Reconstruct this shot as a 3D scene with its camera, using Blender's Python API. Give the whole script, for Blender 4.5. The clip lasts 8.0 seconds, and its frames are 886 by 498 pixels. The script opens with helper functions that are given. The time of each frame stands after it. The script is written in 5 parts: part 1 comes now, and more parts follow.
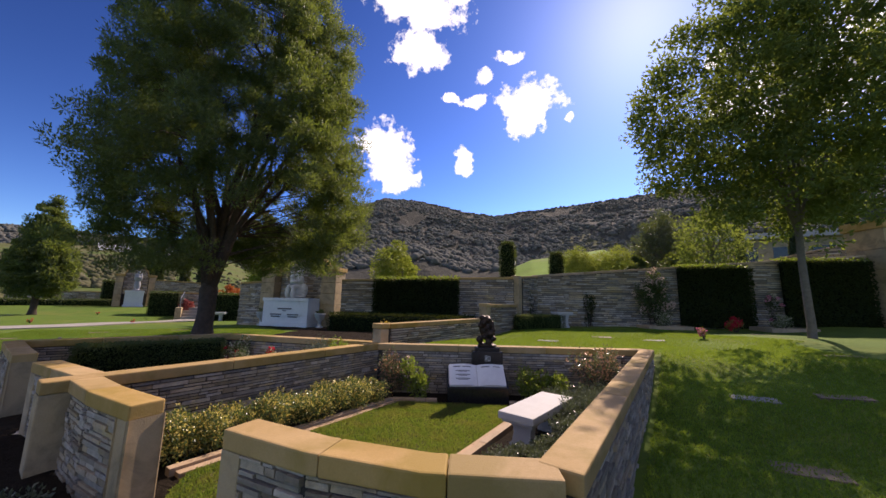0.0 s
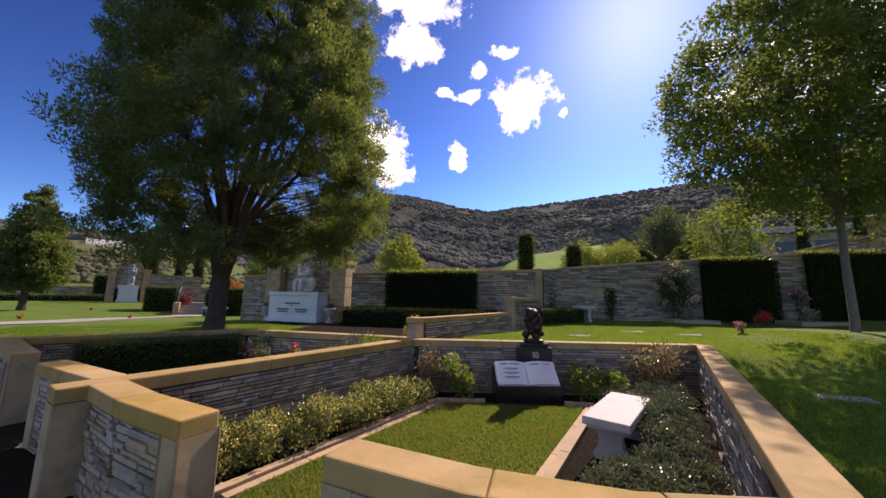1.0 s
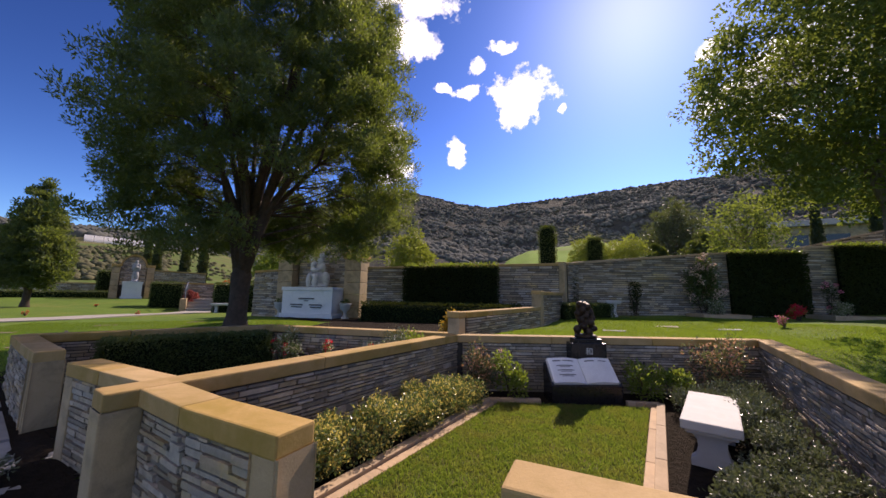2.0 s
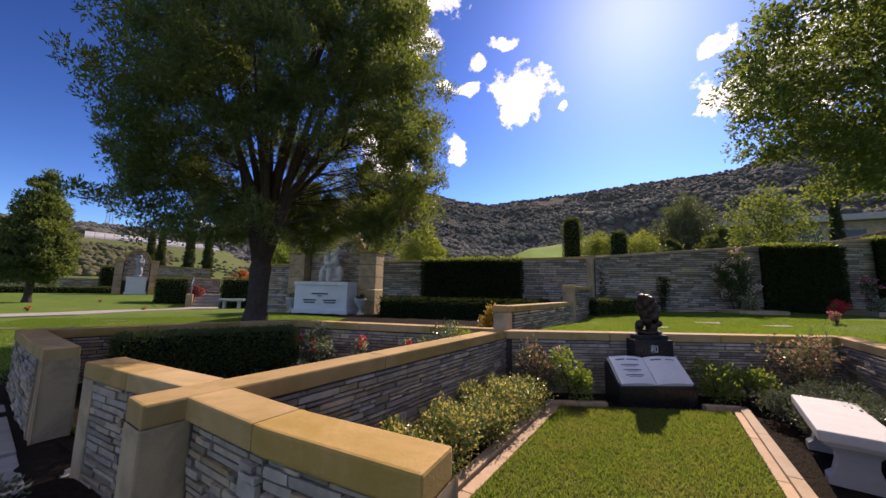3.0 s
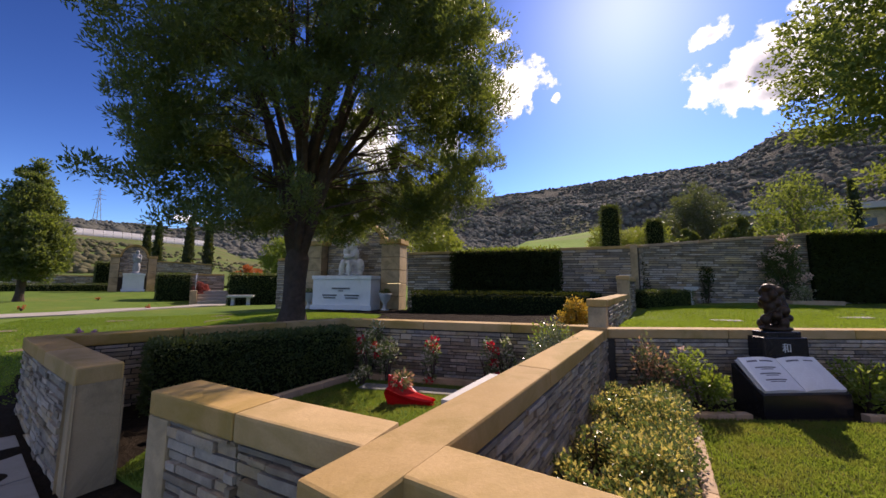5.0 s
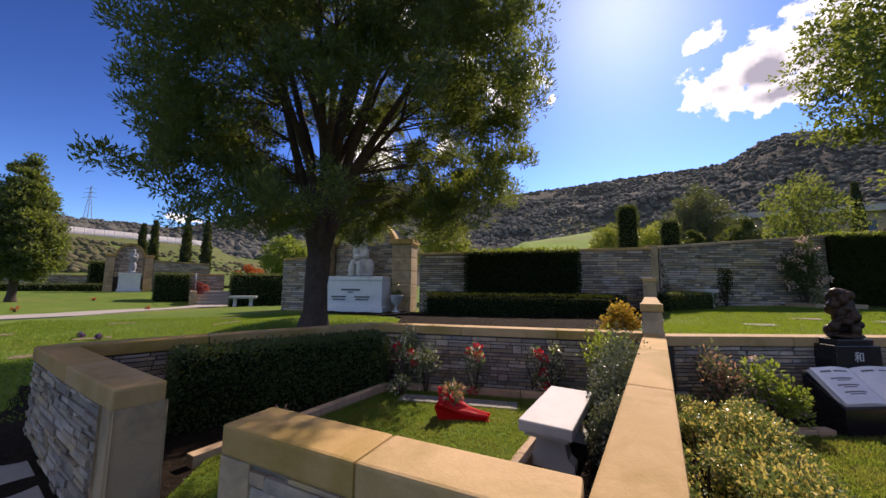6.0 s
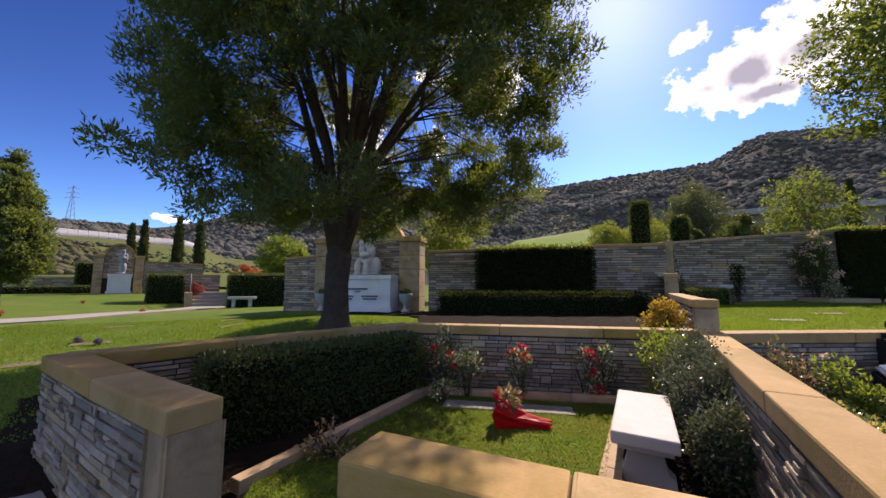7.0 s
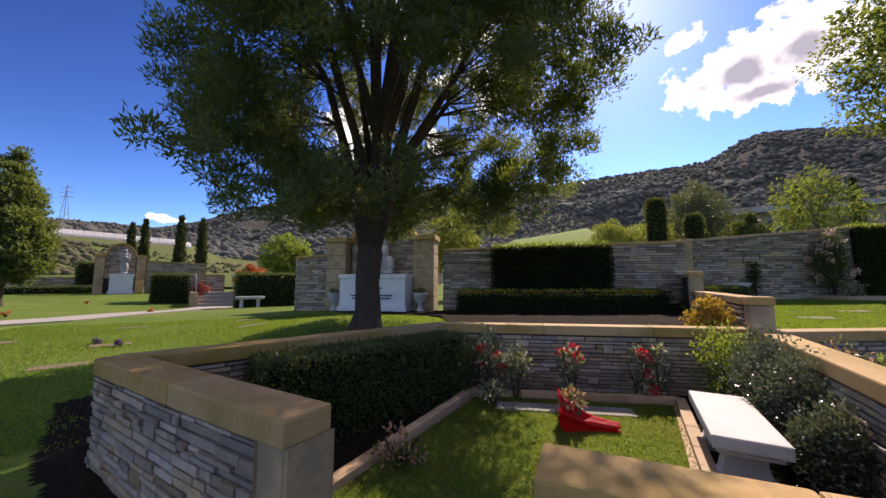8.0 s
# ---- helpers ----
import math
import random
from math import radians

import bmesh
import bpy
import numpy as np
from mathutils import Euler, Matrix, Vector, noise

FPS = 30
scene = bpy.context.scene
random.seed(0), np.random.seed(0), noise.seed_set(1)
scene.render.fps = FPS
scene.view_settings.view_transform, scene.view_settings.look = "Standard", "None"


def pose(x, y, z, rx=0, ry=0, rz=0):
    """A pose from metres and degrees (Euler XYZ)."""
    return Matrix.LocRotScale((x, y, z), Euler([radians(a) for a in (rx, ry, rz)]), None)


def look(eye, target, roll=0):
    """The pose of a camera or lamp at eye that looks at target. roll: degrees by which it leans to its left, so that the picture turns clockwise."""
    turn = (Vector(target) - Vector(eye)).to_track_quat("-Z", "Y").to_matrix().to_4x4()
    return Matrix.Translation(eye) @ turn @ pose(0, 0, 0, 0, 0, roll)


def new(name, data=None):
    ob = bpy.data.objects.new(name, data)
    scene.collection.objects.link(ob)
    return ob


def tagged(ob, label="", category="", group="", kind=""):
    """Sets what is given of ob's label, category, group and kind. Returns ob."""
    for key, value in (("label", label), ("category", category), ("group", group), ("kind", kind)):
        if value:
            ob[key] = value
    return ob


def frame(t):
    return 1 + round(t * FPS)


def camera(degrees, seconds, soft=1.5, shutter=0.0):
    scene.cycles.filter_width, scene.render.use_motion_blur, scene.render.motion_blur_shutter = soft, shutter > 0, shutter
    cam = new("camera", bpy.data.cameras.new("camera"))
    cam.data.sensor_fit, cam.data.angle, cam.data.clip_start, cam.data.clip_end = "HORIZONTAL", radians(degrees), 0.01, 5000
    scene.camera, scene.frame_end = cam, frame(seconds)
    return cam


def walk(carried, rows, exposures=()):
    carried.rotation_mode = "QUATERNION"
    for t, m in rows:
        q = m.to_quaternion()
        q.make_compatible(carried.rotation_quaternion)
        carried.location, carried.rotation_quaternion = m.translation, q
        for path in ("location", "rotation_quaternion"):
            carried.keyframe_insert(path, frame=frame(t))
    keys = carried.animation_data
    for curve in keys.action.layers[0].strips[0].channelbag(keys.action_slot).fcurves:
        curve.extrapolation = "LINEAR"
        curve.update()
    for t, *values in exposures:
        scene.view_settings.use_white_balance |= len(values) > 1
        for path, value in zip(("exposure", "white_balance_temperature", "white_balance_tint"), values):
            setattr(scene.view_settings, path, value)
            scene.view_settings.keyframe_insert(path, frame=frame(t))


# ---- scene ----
cam = camera(105.15, 8.0)
# seconds, x, y, z, yaw, pitch, roll
ROWS = [
    (0, -0.000, -0.000, 1.500, 0.00, 8.89, -1.21),
    (0.5, -0.364, 0.253, 1.469, -0.54, 8.53, -1.33),
    (1, -0.758, 0.510, 1.429, -1.03, 8.17, -1.12),
    (1.5, -1.098, 0.681, 1.411, -1.21, 7.77, -0.92),
    (3, -2.049, 1.381, 1.279, -1.19, 7.13, -1.04),
    (3.5, -2.318, 1.594, 1.278, -1.31, 6.62, -0.77),
    (4, -2.606, 1.776, 1.257, -1.53, 6.32, -0.37),
    (4.5, -2.870, 1.959, 1.245, -1.80, 6.06, -0.23),
    (6, -3.665, 2.451, 1.275, -2.96, 6.19, -0.59),
    (6.5, -3.936, 2.600, 1.262, -3.53, 6.16, -0.22),
    (7, -4.171, 2.763, 1.250, -4.28, 6.03, -0.04),
    (7.5, -4.412, 2.879, 1.245, -4.76, 5.97, 0.28),
    (8, -4.677, 2.925, 1.236, -4.77, 5.93, 0.13),
]
walk(cam, [(t, pose(x, y, z, 90 + pitch, roll, yaw)) for t, x, y, z, yaw, pitch, roll in ROWS], [(0, 0.42, 7300, 26), (6, 0.48, 7300, 26), (8, 0.62, 7300, 26)])

# ---- world and sun ----
SUN_AZ, SUN_EL = 32.8, 40.5  # degrees clockwise from +y, degrees up
sun = new("sun", bpy.data.lights.new("sun", "SUN"))
sun.data.energy, sun.data.angle, sun.data.color = 4.6, radians(0.5), (1.0, 0.93, 0.82)
_s = Vector((math.sin(radians(SUN_AZ)) * math.cos(radians(SUN_EL)), math.cos(radians(SUN_AZ)) * math.cos(radians(SUN_EL)), math.sin(radians(SUN_EL))))
sun.matrix_world = look(_s * 50, (0, 0, 0))

world = bpy.data.worlds.new("sky")
scene.world = world
world.use_nodes = True


class Graph:
    """Short-hand for building node trees."""

    def __init__(self, tree):
        self.tree = tree
        tree.nodes.clear()

    def add(self, kind, ins=(), **props):
        n = self.tree.nodes.new(kind)
        for k, v in props.items():
            setattr(n, k, v)
        for k, v in dict(ins).items():
            if isinstance(v, bpy.types.NodeSocket):
                self.tree.links.new(v, n.inputs[k])
            else:
                n.inputs[k].default_value = v
        return n

    def math(self, op, a, b=None, c=None, clamp=False):
        ins = {0: a}
        if b is not None:
            ins[1] = b
        if c is not None:
            ins[2] = c
        return self.add("ShaderNodeMath", ins, operation=op, use_clamp=clamp).outputs[0]

    def noise(self, vec, scale, detail=4.0, rough=0.55, dist=0.0):
        return self.add("ShaderNodeTexNoise", {"Vector": vec, "Scale": scale, "Detail": detail, "Roughness": rough, "Distortion": dist})

    def mix(self, fac, a, b, blend="MIX"):
        n = self.add("ShaderNodeMix", data_type="RGBA", blend_type=blend)
        for i, v in ((0, fac), (6, a), (7, b)):
            if isinstance(v, bpy.types.NodeSocket):
                self.tree.links.new(v, n.inputs[i])
            else:
                n.inputs[i].default_value = v if i == 0 else (*v, 1) if len(v) == 3 else v
        return n.outputs[2]

    def ramp(self, fac, *stops):
        n = self.add("ShaderNodeValToRGB", {0: fac})
        e = n.color_ramp.elements
        while len(e) < len(stops):
            e.new(0.5)
        for el, (p, c) in zip(e, stops):
            el.position = p
            el.color = (c, c, c, 1) if isinstance(c, (int, float)) else (*c, 1)
        return n.outputs[0]

    def span(self, v, a, b, lo=0.0, hi=1.0):
        return self.add("ShaderNodeMapRange", {0: v, 1: a, 2: b, 3: lo, 4: hi}).outputs[0]


# clouds: azimuth, elevation, half width, half height (degrees)
CLOUDS = [(-5.2, 44.5, 11, 3.4), (-5.5, 38.9, 5.8, 3.0), (10.9, 38.2, 2.8, 0.9), (6.7, 35.8, 2.0, 1.2), (4.7, 32.8, 2.6, 1.1), (15.2, 32.0, 6.2, 3.2),
          (14.5, 29.2, 4.6, 2.6), (2.9, 23.4, 1.9, 3.2), (-10.8, 25.1, 4.8, 4.2), (-8.9, 20.8, 4.2, 3.3), (21.7, 28.4, 0.9, 0.9), (0.8, 32.9, 1.4, 0.9),
          (41.6, 31.3, 2.3, 1.4), (43.5, 25.6, 4.4, 2.9), (48.5, 26.3, 5.6, 4.2), (54.0, 26.0, 5.5, 5.2), (60.0, 25.0, 5.0, 4.6), (50.0, 22.8, 7.0, 2.0), (-35.0, 8.6, 2.2, 0.7)]
g = Graph(world.node_tree)
co = g.add("ShaderNodeTexCoord").outputs["Generated"]
sep = g.add("ShaderNodeSeparateXYZ", {0: co})
az = g.math("MULTIPLY", g.math("ARCTAN2", sep.outputs[0], sep.outputs[1]), 57.2958)
el = g.math("MULTIPLY", g.math("ARCSINE", sep.outputs[2]), 57.2958)
wob = g.noise(co, 9.0, 5.0, 0.6)
wob_c = g.add("ShaderNodeSeparateColor", {0: wob.outputs["Color"]})
az = g.math("ADD", az, g.math("MULTIPLY", g.math("SUBTRACT", wob_c.outputs[0], 0.5), 5.0))
el = g.math("ADD", el, g.math("MULTIPLY", g.math("SUBTRACT", wob_c.outputs[1], 0.5), 4.0))
best = None
for a0, e0, wa, we in CLOUDS:
    da = g.math("DIVIDE", g.math("SUBTRACT", az, a0), wa)
    de = g.math("DIVIDE", g.math("SUBTRACT", el, e0), we)
    m = g.math("SUBTRACT", 1.0, g.math("SQRT", g.math("ADD", g.math("MULTIPLY", da, da), g.math("MULTIPLY", de, de))))
    best = m if best is None else g.math("SMOOTH_MAX", best, m, 0.15)
# unseen broken cumulus added behind and above, its white light filling the shade
behind = g.math("MULTIPLY", g.span(g.math("ABSOLUTE", az), 72.0, 100.0), g.span(el, 6.0, 16.0))
fill_clouds = g.math("SUBTRACT", g.math("MULTIPLY", g.noise(co, 3.4, 4.0).outputs["Fac"], 4.0), 2.1)
best = g.math("MAXIMUM", best, g.math("SUBTRACT", g.math("MULTIPLY", g.math("ADD", fill_clouds, 2.0), behind), 2.0))
fine = g.noise(co, 26.0, 8.0, 0.62).outputs["Fac"]
dens = g.math("ADD", best, g.math("MULTIPLY", g.math("SUBTRACT", fine, 0.5), 2.3))
cover = g.span(dens, 0.0, 0.34)
core = g.span(g.math("ADD", best, g.math("MULTIPLY", g.math("SUBTRACT", g.noise(co, 14.0, 4.0).outputs["Fac"], 0.5), 1.2)), 0.30, 0.85)
away = g.span(az, 36.0, 46.0)
cloud_col = g.mix(g.math("MULTIPLY", core, away), (0.94, 0.97, 1.0), (0.27, 0.29, 0.36))
sky = g.add("ShaderNodeTexSky", sky_type="NISHITA", sun_disc=False, sun_elevation=radians(SUN_EL), sun_rotation=radians(SUN_AZ), altitude=300.0, air_density=1.0, dust_density=0.3, ozone_density=4.0)
sky_blue = g.add("ShaderNodeHueSaturation", {"Color": sky.outputs[0], "Saturation": 1.04, "Value": 1.0}).outputs[0]
sky_blue = g.add("ShaderNodeGamma", {0: sky_blue, 1: 1.95}).outputs[0]
bg_sky = g.add("ShaderNodeBackground", {"Color": sky_blue, "Strength": 0.0255})
bg_cloud = g.add("ShaderNodeBackground", {"Color": cloud_col, "Strength": 1.2})
both = g.add("ShaderNodeMixShader", {0: cover, 1: bg_sky.outputs[0], 2: bg_cloud.outputs[0]})
g.add("ShaderNodeOutputWorld", {0: both.outputs[0]})

# ---- materials ----
def material(name):
    m = bpy.data.materials.new(name)
    m.use_nodes = True
    gr = Graph(m.node_tree)
    return m, gr, gr.add("ShaderNodeNewGeometry").outputs["Position"]


def finish(gr, col, rough, height=None, strength=0.3, dist=0.02, metal=0.0, spec=0.5, extra=None):
    p = gr.add("ShaderNodeBsdfPrincipled", {"Base Color": col if isinstance(col, bpy.types.NodeSocket) else (*col, 1), "Roughness": rough, "Metallic": metal, "Specular IOR Level": spec})
    if height is not None:
        b = gr.add("ShaderNodeBump", {"Height": height, "Strength": strength, "Distance": dist})
        gr.tree.links.new(b.outputs[0], p.inputs["Normal"])
    out = p.outputs[0]
    if extra:
        out = extra(gr, out, col)
    gr.add("ShaderNodeOutputMaterial", {0: out})


def mottled(name, a, b, scale, rough=0.85, fine=60.0, bump=0.3, stain=None, stain_scale=1.3, stain_at=(0.52, 0.68), per_object=0.0, per_island=0.0, metal=0.0, spec=0.5, dist=0.02):
    """A surface of two tones with grain, stains and relief."""
    m, gr, pos = material(name)
    n1 = gr.noise(pos, scale, 6, 0.6).outputs["Fac"]
    n2 = gr.noise(pos, fine, 5, 0.65).outputs["Fac"]
    col = gr.mix(gr.span(n1, 0.3, 0.7), a, b)
    col = gr.mix(gr.span(n2, 0.25, 0.75, 0.0, 0.4), col, tuple(c * 0.55 for c in a))
    if stain:
        n3 = gr.noise(pos, stain_scale, 5, 0.65, 0.6).outputs["Fac"]
        col = gr.mix(gr.span(n3, *stain_at, 0.0, 0.75), col, stain)
    rnd = None
    if per_object:
        rnd = gr.add("ShaderNodeObjectInfo").outputs["Random"]
    if per_island:
        rnd = gr.add("ShaderNodeNewGeometry").outputs["Random Per Island"]
    if rnd is not None:
        k = per_object or per_island
        hsv = gr.add("ShaderNodeHueSaturation", {"Color": col, "Value": gr.span(rnd, 0, 1, 1 - k, 1 + k), "Saturation": gr.span(gr.math("FRACT", gr.math("MULTIPLY", rnd, 7.3)), 0, 1, 1 - k, 1 + 0.6 * k)})
        col = hsv.outputs[0]
    finish(gr, col, gr.span(n2, 0, 1, max(0.02, rough - 0.1), min(1, rough + 0.1)), gr.math("ADD", n1, gr.math("MULTIPLY", n2, 0.5)), bump, dist, metal, spec)
    return m


def leafy(name, a, b, glow=0.45, rough=0.45, spread=0.35, tip=None, spec=0.4, patch=None, green=0.6):
    """Leaves: each one takes its own tone, and light shines through them."""
    m, gr, pos = material(name)
    rnd = gr.add("ShaderNodeNewGeometry").outputs["Random Per Island"]
    n = gr.noise(pos, 1.1, 3).outputs["Fac"]
    f = gr.math("ADD", gr.math("MULTIPLY", rnd, 0.6), gr.math("MULTIPLY", gr.span(n, 0.3, 0.7), 0.4))
    col = gr.mix(f, a, b)
    if tip:
        col = gr.mix(gr.span(gr.math("FRACT", gr.math("MULTIPLY", rnd, 13.7)), 1 - spread, 1 - spread + 0.05), col, tip)

    if patch:
        pn = gr.noise(pos, 2.6, 6, 0.7, 0.5).outputs["Fac"]
        col = gr.mix(gr.span(pn, 0.46, 0.66, 0.0, 0.85), col, patch)

    def shine(gr, out, col):
        tr = gr.add("ShaderNodeBsdfTranslucent", {"Color": gr.mix(green, col, (0.30, 0.36, 0.03))})
        return gr.add("ShaderNodeMixShader", {0: glow, 1: out, 2: tr.outputs[0]}).outputs[0]

    finish(gr, col, rough, spec=spec, extra=shine)
    return m


M_CAP = mottled("sandstone", (0.50, 0.325, 0.135), (0.40, 0.25, 0.08), 3.0, 0.85, 90, 0.25, stain=(0.27, 0.18, 0.035), stain_scale=1.9, stain_at=(0.46, 0.62), per_object=0.1)
M_PILLAR = mottled("cast_stone", (0.52, 0.38, 0.22), (0.42, 0.30, 0.16), 4.0, 0.85, 110, 0.35, stain=(0.22, 0.17, 0.10), stain_scale=2.8, stain_at=(0.48, 0.64), per_object=0.06)
M_LEDGE = mottled("ledgestone", (0.50, 0.405, 0.30), (0.27, 0.215, 0.16), 14.0, 0.62, 150, 1.0, stain=(0.50, 0.38, 0.2), stain_scale=3.0, per_object=0.42)
M_LEDGE_FAR = mottled("ledgestone_far", (0.43, 0.345, 0.25), (0.27, 0.215, 0.165), 6.0, 0.82, 60, 0.5, stain=(0.47, 0.37, 0.22), stain_scale=1.5, per_island=0.5)
M_MORTAR = mottled("mortar", (0.06, 0.053, 0.045), (0.035, 0.032, 0.028), 20, 0.95, 150, 0.4)
M_KERB = mottled("concrete_edging", (0.50, 0.36, 0.23), (0.40, 0.28, 0.17), 5, 0.85, 120, 0.25, stain=(0.25, 0.19, 0.12), stain_scale=3, per_object=0.1)
M_TILE = mottled("terracotta_edging", (0.50, 0.345, 0.21), (0.42, 0.28, 0.16), 5, 0.8, 120, 0.2, stain=(0.27, 0.19, 0.12), stain_scale=4, per_object=0.12)
M_WHITE = mottled("white_concrete", (0.56, 0.55, 0.53), (0.49, 0.475, 0.45), 6, 0.75, 160, 0.12, stain=(0.42, 0.40, 0.36), stain_scale=3.5, stain_at=(0.56, 0.75))
M_MARBLE = mottled("white_marble", (0.82, 0.82, 0.82), (0.72, 0.73, 0.75), 3, 0.45, 60, 0.08, stain=(0.6, 0.6, 0.6), stain_scale=2)
M_STATUE = mottled("statue_marble", (0.72, 0.71, 0.68), (0.58, 0.57, 0.54), 8, 0.6, 60, 0.2, stain=(0.38, 0.37, 0.34), stain_scale=5)
M_STATUE_GREY = mottled("weathered_statue", (0.34, 0.345, 0.36), (0.25, 0.255, 0.27), 8, 0.65, 60, 0.2, stain=(0.18, 0.18, 0.18), stain_scale=5)
M_GRANITE = mottled("black_granite", (0.012, 0.012, 0.014), (0.025, 0.024, 0.025), 40, 0.22, 300, 0.02)
M_BRONZE = mottled("dark_bronze", (0.035, 0.024, 0.018), (0.07, 0.045, 0.03), 12, 0.5, 80, 0.2, metal=0.7)
M_PAVE = mottled("grey_paving", (0.30, 0.29, 0.28), (0.22, 0.21, 0.20), 3, 0.85, 120, 0.25, stain=(0.14, 0.13, 0.12), stain_scale=1.8, per_object=0.1)
M_PATH = mottled("concrete_path", (0.37, 0.335, 0.29), (0.31, 0.28, 0.24), 1.2, 0.85, 60, 0.2, stain=(0.36, 0.30, 0.24), stain_scale=0.8)
M_SOIL = mottled("dark_mulch", (0.022, 0.017, 0.012), (0.042, 0.031, 0.022), 18, 0.95, 90, 1.0, dist=0.05, spec=0.05)
M_BARK = mottled("brown_bark", (0.12, 0.078, 0.055), (0.055, 0.036, 0.026), 14, 0.9, 60, 0.9, dist=0.05)
M_BARK_GREY = mottled("grey_bark", (0.22, 0.18, 0.14), (0.13, 0.105, 0.08), 16, 0.9, 70, 0.6)
M_TURF = mottled("turf", (0.12, 0.19, 0.03), (0.085, 0.14, 0.022), 1.3, 0.9, 40, 0.8, stain=(0.16, 0.17, 0.04), stain_scale=0.45, dist=0.04, spec=0.1)
M_DRY = mottled("dry_turf", (0.075, 0.12, 0.03), (0.14, 0.12, 0.05), 3.2, 0.95, 60, 1.0, stain=(0.21, 0.15, 0.08), stain_scale=7.0, dist=0.03, spec=0.05)
M_PLAQUE = mottled("bronze_plaque", (0.22, 0.17, 0.11), (0.15, 0.12, 0.075), 20, 0.75, 120, 0.2, spec=0.2)
M_INK = mottled("engraved_grey", (0.10, 0.10, 0.11), (0.14, 0.14, 0.15), 40, 0.7, 120, 0.05)
M_PALE = mottled("pale_inlay", (0.62, 0.62, 0.6), (0.5, 0.5, 0.5), 30, 0.6, 100, 0.05)
M_METAL = mottled("galvanised_steel", (0.35, 0.36, 0.37), (0.25, 0.26, 0.27), 10, 0.45, 60, 0.05, metal=0.7)
M_ROOF = mottled("flat_roof", (0.42, 0.40, 0.38), (0.34, 0.33, 0.31), 1, 0.8, 20, 0.1)
M_HILL = mottled("chaparral", (0.08, 0.08, 0.065), (0.10, 0.095, 0.078), 0.05, 0.95, 0.5, 1.0, stain=(0.12, 0.105, 0.075), stain_scale=0.018, stain_at=(0.6, 0.75), dist=3.0, spec=0.05)
M_MEADOW = mottled("meadow", (0.12, 0.17, 0.045), (0.085, 0.115, 0.035), 0.06, 0.95, 0.8, 0.6, stain=(0.15, 0.125, 0.07), stain_scale=0.035, stain_at=(0.48, 0.62), dist=0.6, spec=0.05)
M_FIELD = mottled("green_field", (0.19, 0.30, 0.05), (0.15, 0.24, 0.04), 0.06, 0.95, 0.8, 0.5, stain=(0.19, 0.2, 0.07), stain_scale=0.03, dist=0.6, spec=0.05)
M_SLOPE = mottled("scrub_slope", (0.115, 0.12, 0.055), (0.075, 0.085, 0.04), 0.08, 0.95, 0.6, 1.0, stain=(0.16, 0.14, 0.08), stain_scale=0.03, dist=1.5, spec=0.05)
M_PLASTIC = leafy("pale_sheeting", (0.88, 0.87, 0.86), (0.84, 0.83, 0.82), 0.6, 0.5, green=0.0)
L_SCRUB = leafy("scrub_leaves", (0.10, 0.105, 0.055), (0.16, 0.145, 0.085), 0.2, 0.8, spec=0.05)
L_CRIMSON = leafy("crimson_leaves", (0.34, 0.07, 0.06), (0.45, 0.17, 0.13), 0.3, 0.5, green=0.0)
L_PODO = leafy("podocarpus_leaves", (0.058, 0.096, 0.05), (0.092, 0.135, 0.06), 0.48, 0.5, 0.07, (0.15, 0.21, 0.04))
L_BROAD = leafy("broad_leaves", (0.085, 0.13, 0.045), (0.155, 0.205, 0.075), 0.55, 0.6, 0.07, (0.22, 0.27, 0.08), spec=0.1)
L_YELLOW = leafy("yellow_green_leaves", (0.20, 0.24, 0.04), (0.32, 0.33, 0.06), 0.5, 0.5)
L_VARIEG = leafy("variegated_leaves", (0.06, 0.11, 0.03), (0.17, 0.22, 0.07), 0.38, 0.34, 0.34, (0.80, 0.64, 0.18), spec=0.9, green=0.2)
L_GLOSSY = leafy("glossy_leaves", (0.06, 0.085, 0.045), (0.12, 0.14, 0.08), 0.25, 0.3, 0.15, (0.26, 0.26, 0.2), spec=0.9, green=0.2)
L_BRONZE = leafy("bronze_leaves", (0.10, 0.105, 0.05), (0.17, 0.18, 0.085), 0.4, 0.3, 0.34, (0.6, 0.3, 0.19), spec=0.8, green=0.2)
L_GOLD = leafy("golden_leaves", (0.45, 0.25, 0.03), (0.52, 0.36, 0.05), 0.45, 0.5, 0.15, (0.18, 0.18, 0.04), green=0.1)
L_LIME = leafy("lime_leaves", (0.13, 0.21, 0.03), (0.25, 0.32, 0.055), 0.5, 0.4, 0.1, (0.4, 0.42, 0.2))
L_HEDGE = leafy("hedge_leaves", (0.04, 0.068, 0.022), (0.07, 0.10, 0.03), 0.25, 0.5, 0.05, (0.10, 0.14, 0.04))
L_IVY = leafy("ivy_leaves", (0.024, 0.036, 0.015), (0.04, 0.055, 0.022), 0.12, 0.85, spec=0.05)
# the cream tip tone paints glints onto three leaves in ten
L_ROSE = leafy("rose_leaves", (0.10, 0.15, 0.06), (0.22, 0.26, 0.12), 0.42, 0.3, 0.3, (0.68, 0.62, 0.48), green=0.35)
L_CYPRESS = leafy("cypress_leaves", (0.016, 0.03, 0.014), (0.03, 0.048, 0.02), 0.15, 0.6)
L_GUM = leafy("gum_leaves", (0.06, 0.075, 0.05), (0.10, 0.11, 0.075), 0.3, 0.5)
L_ORANGE = leafy("orange_leaves", (0.45, 0.12, 0.03), (0.55, 0.2, 0.05), 0.4, 0.5, green=0.0)
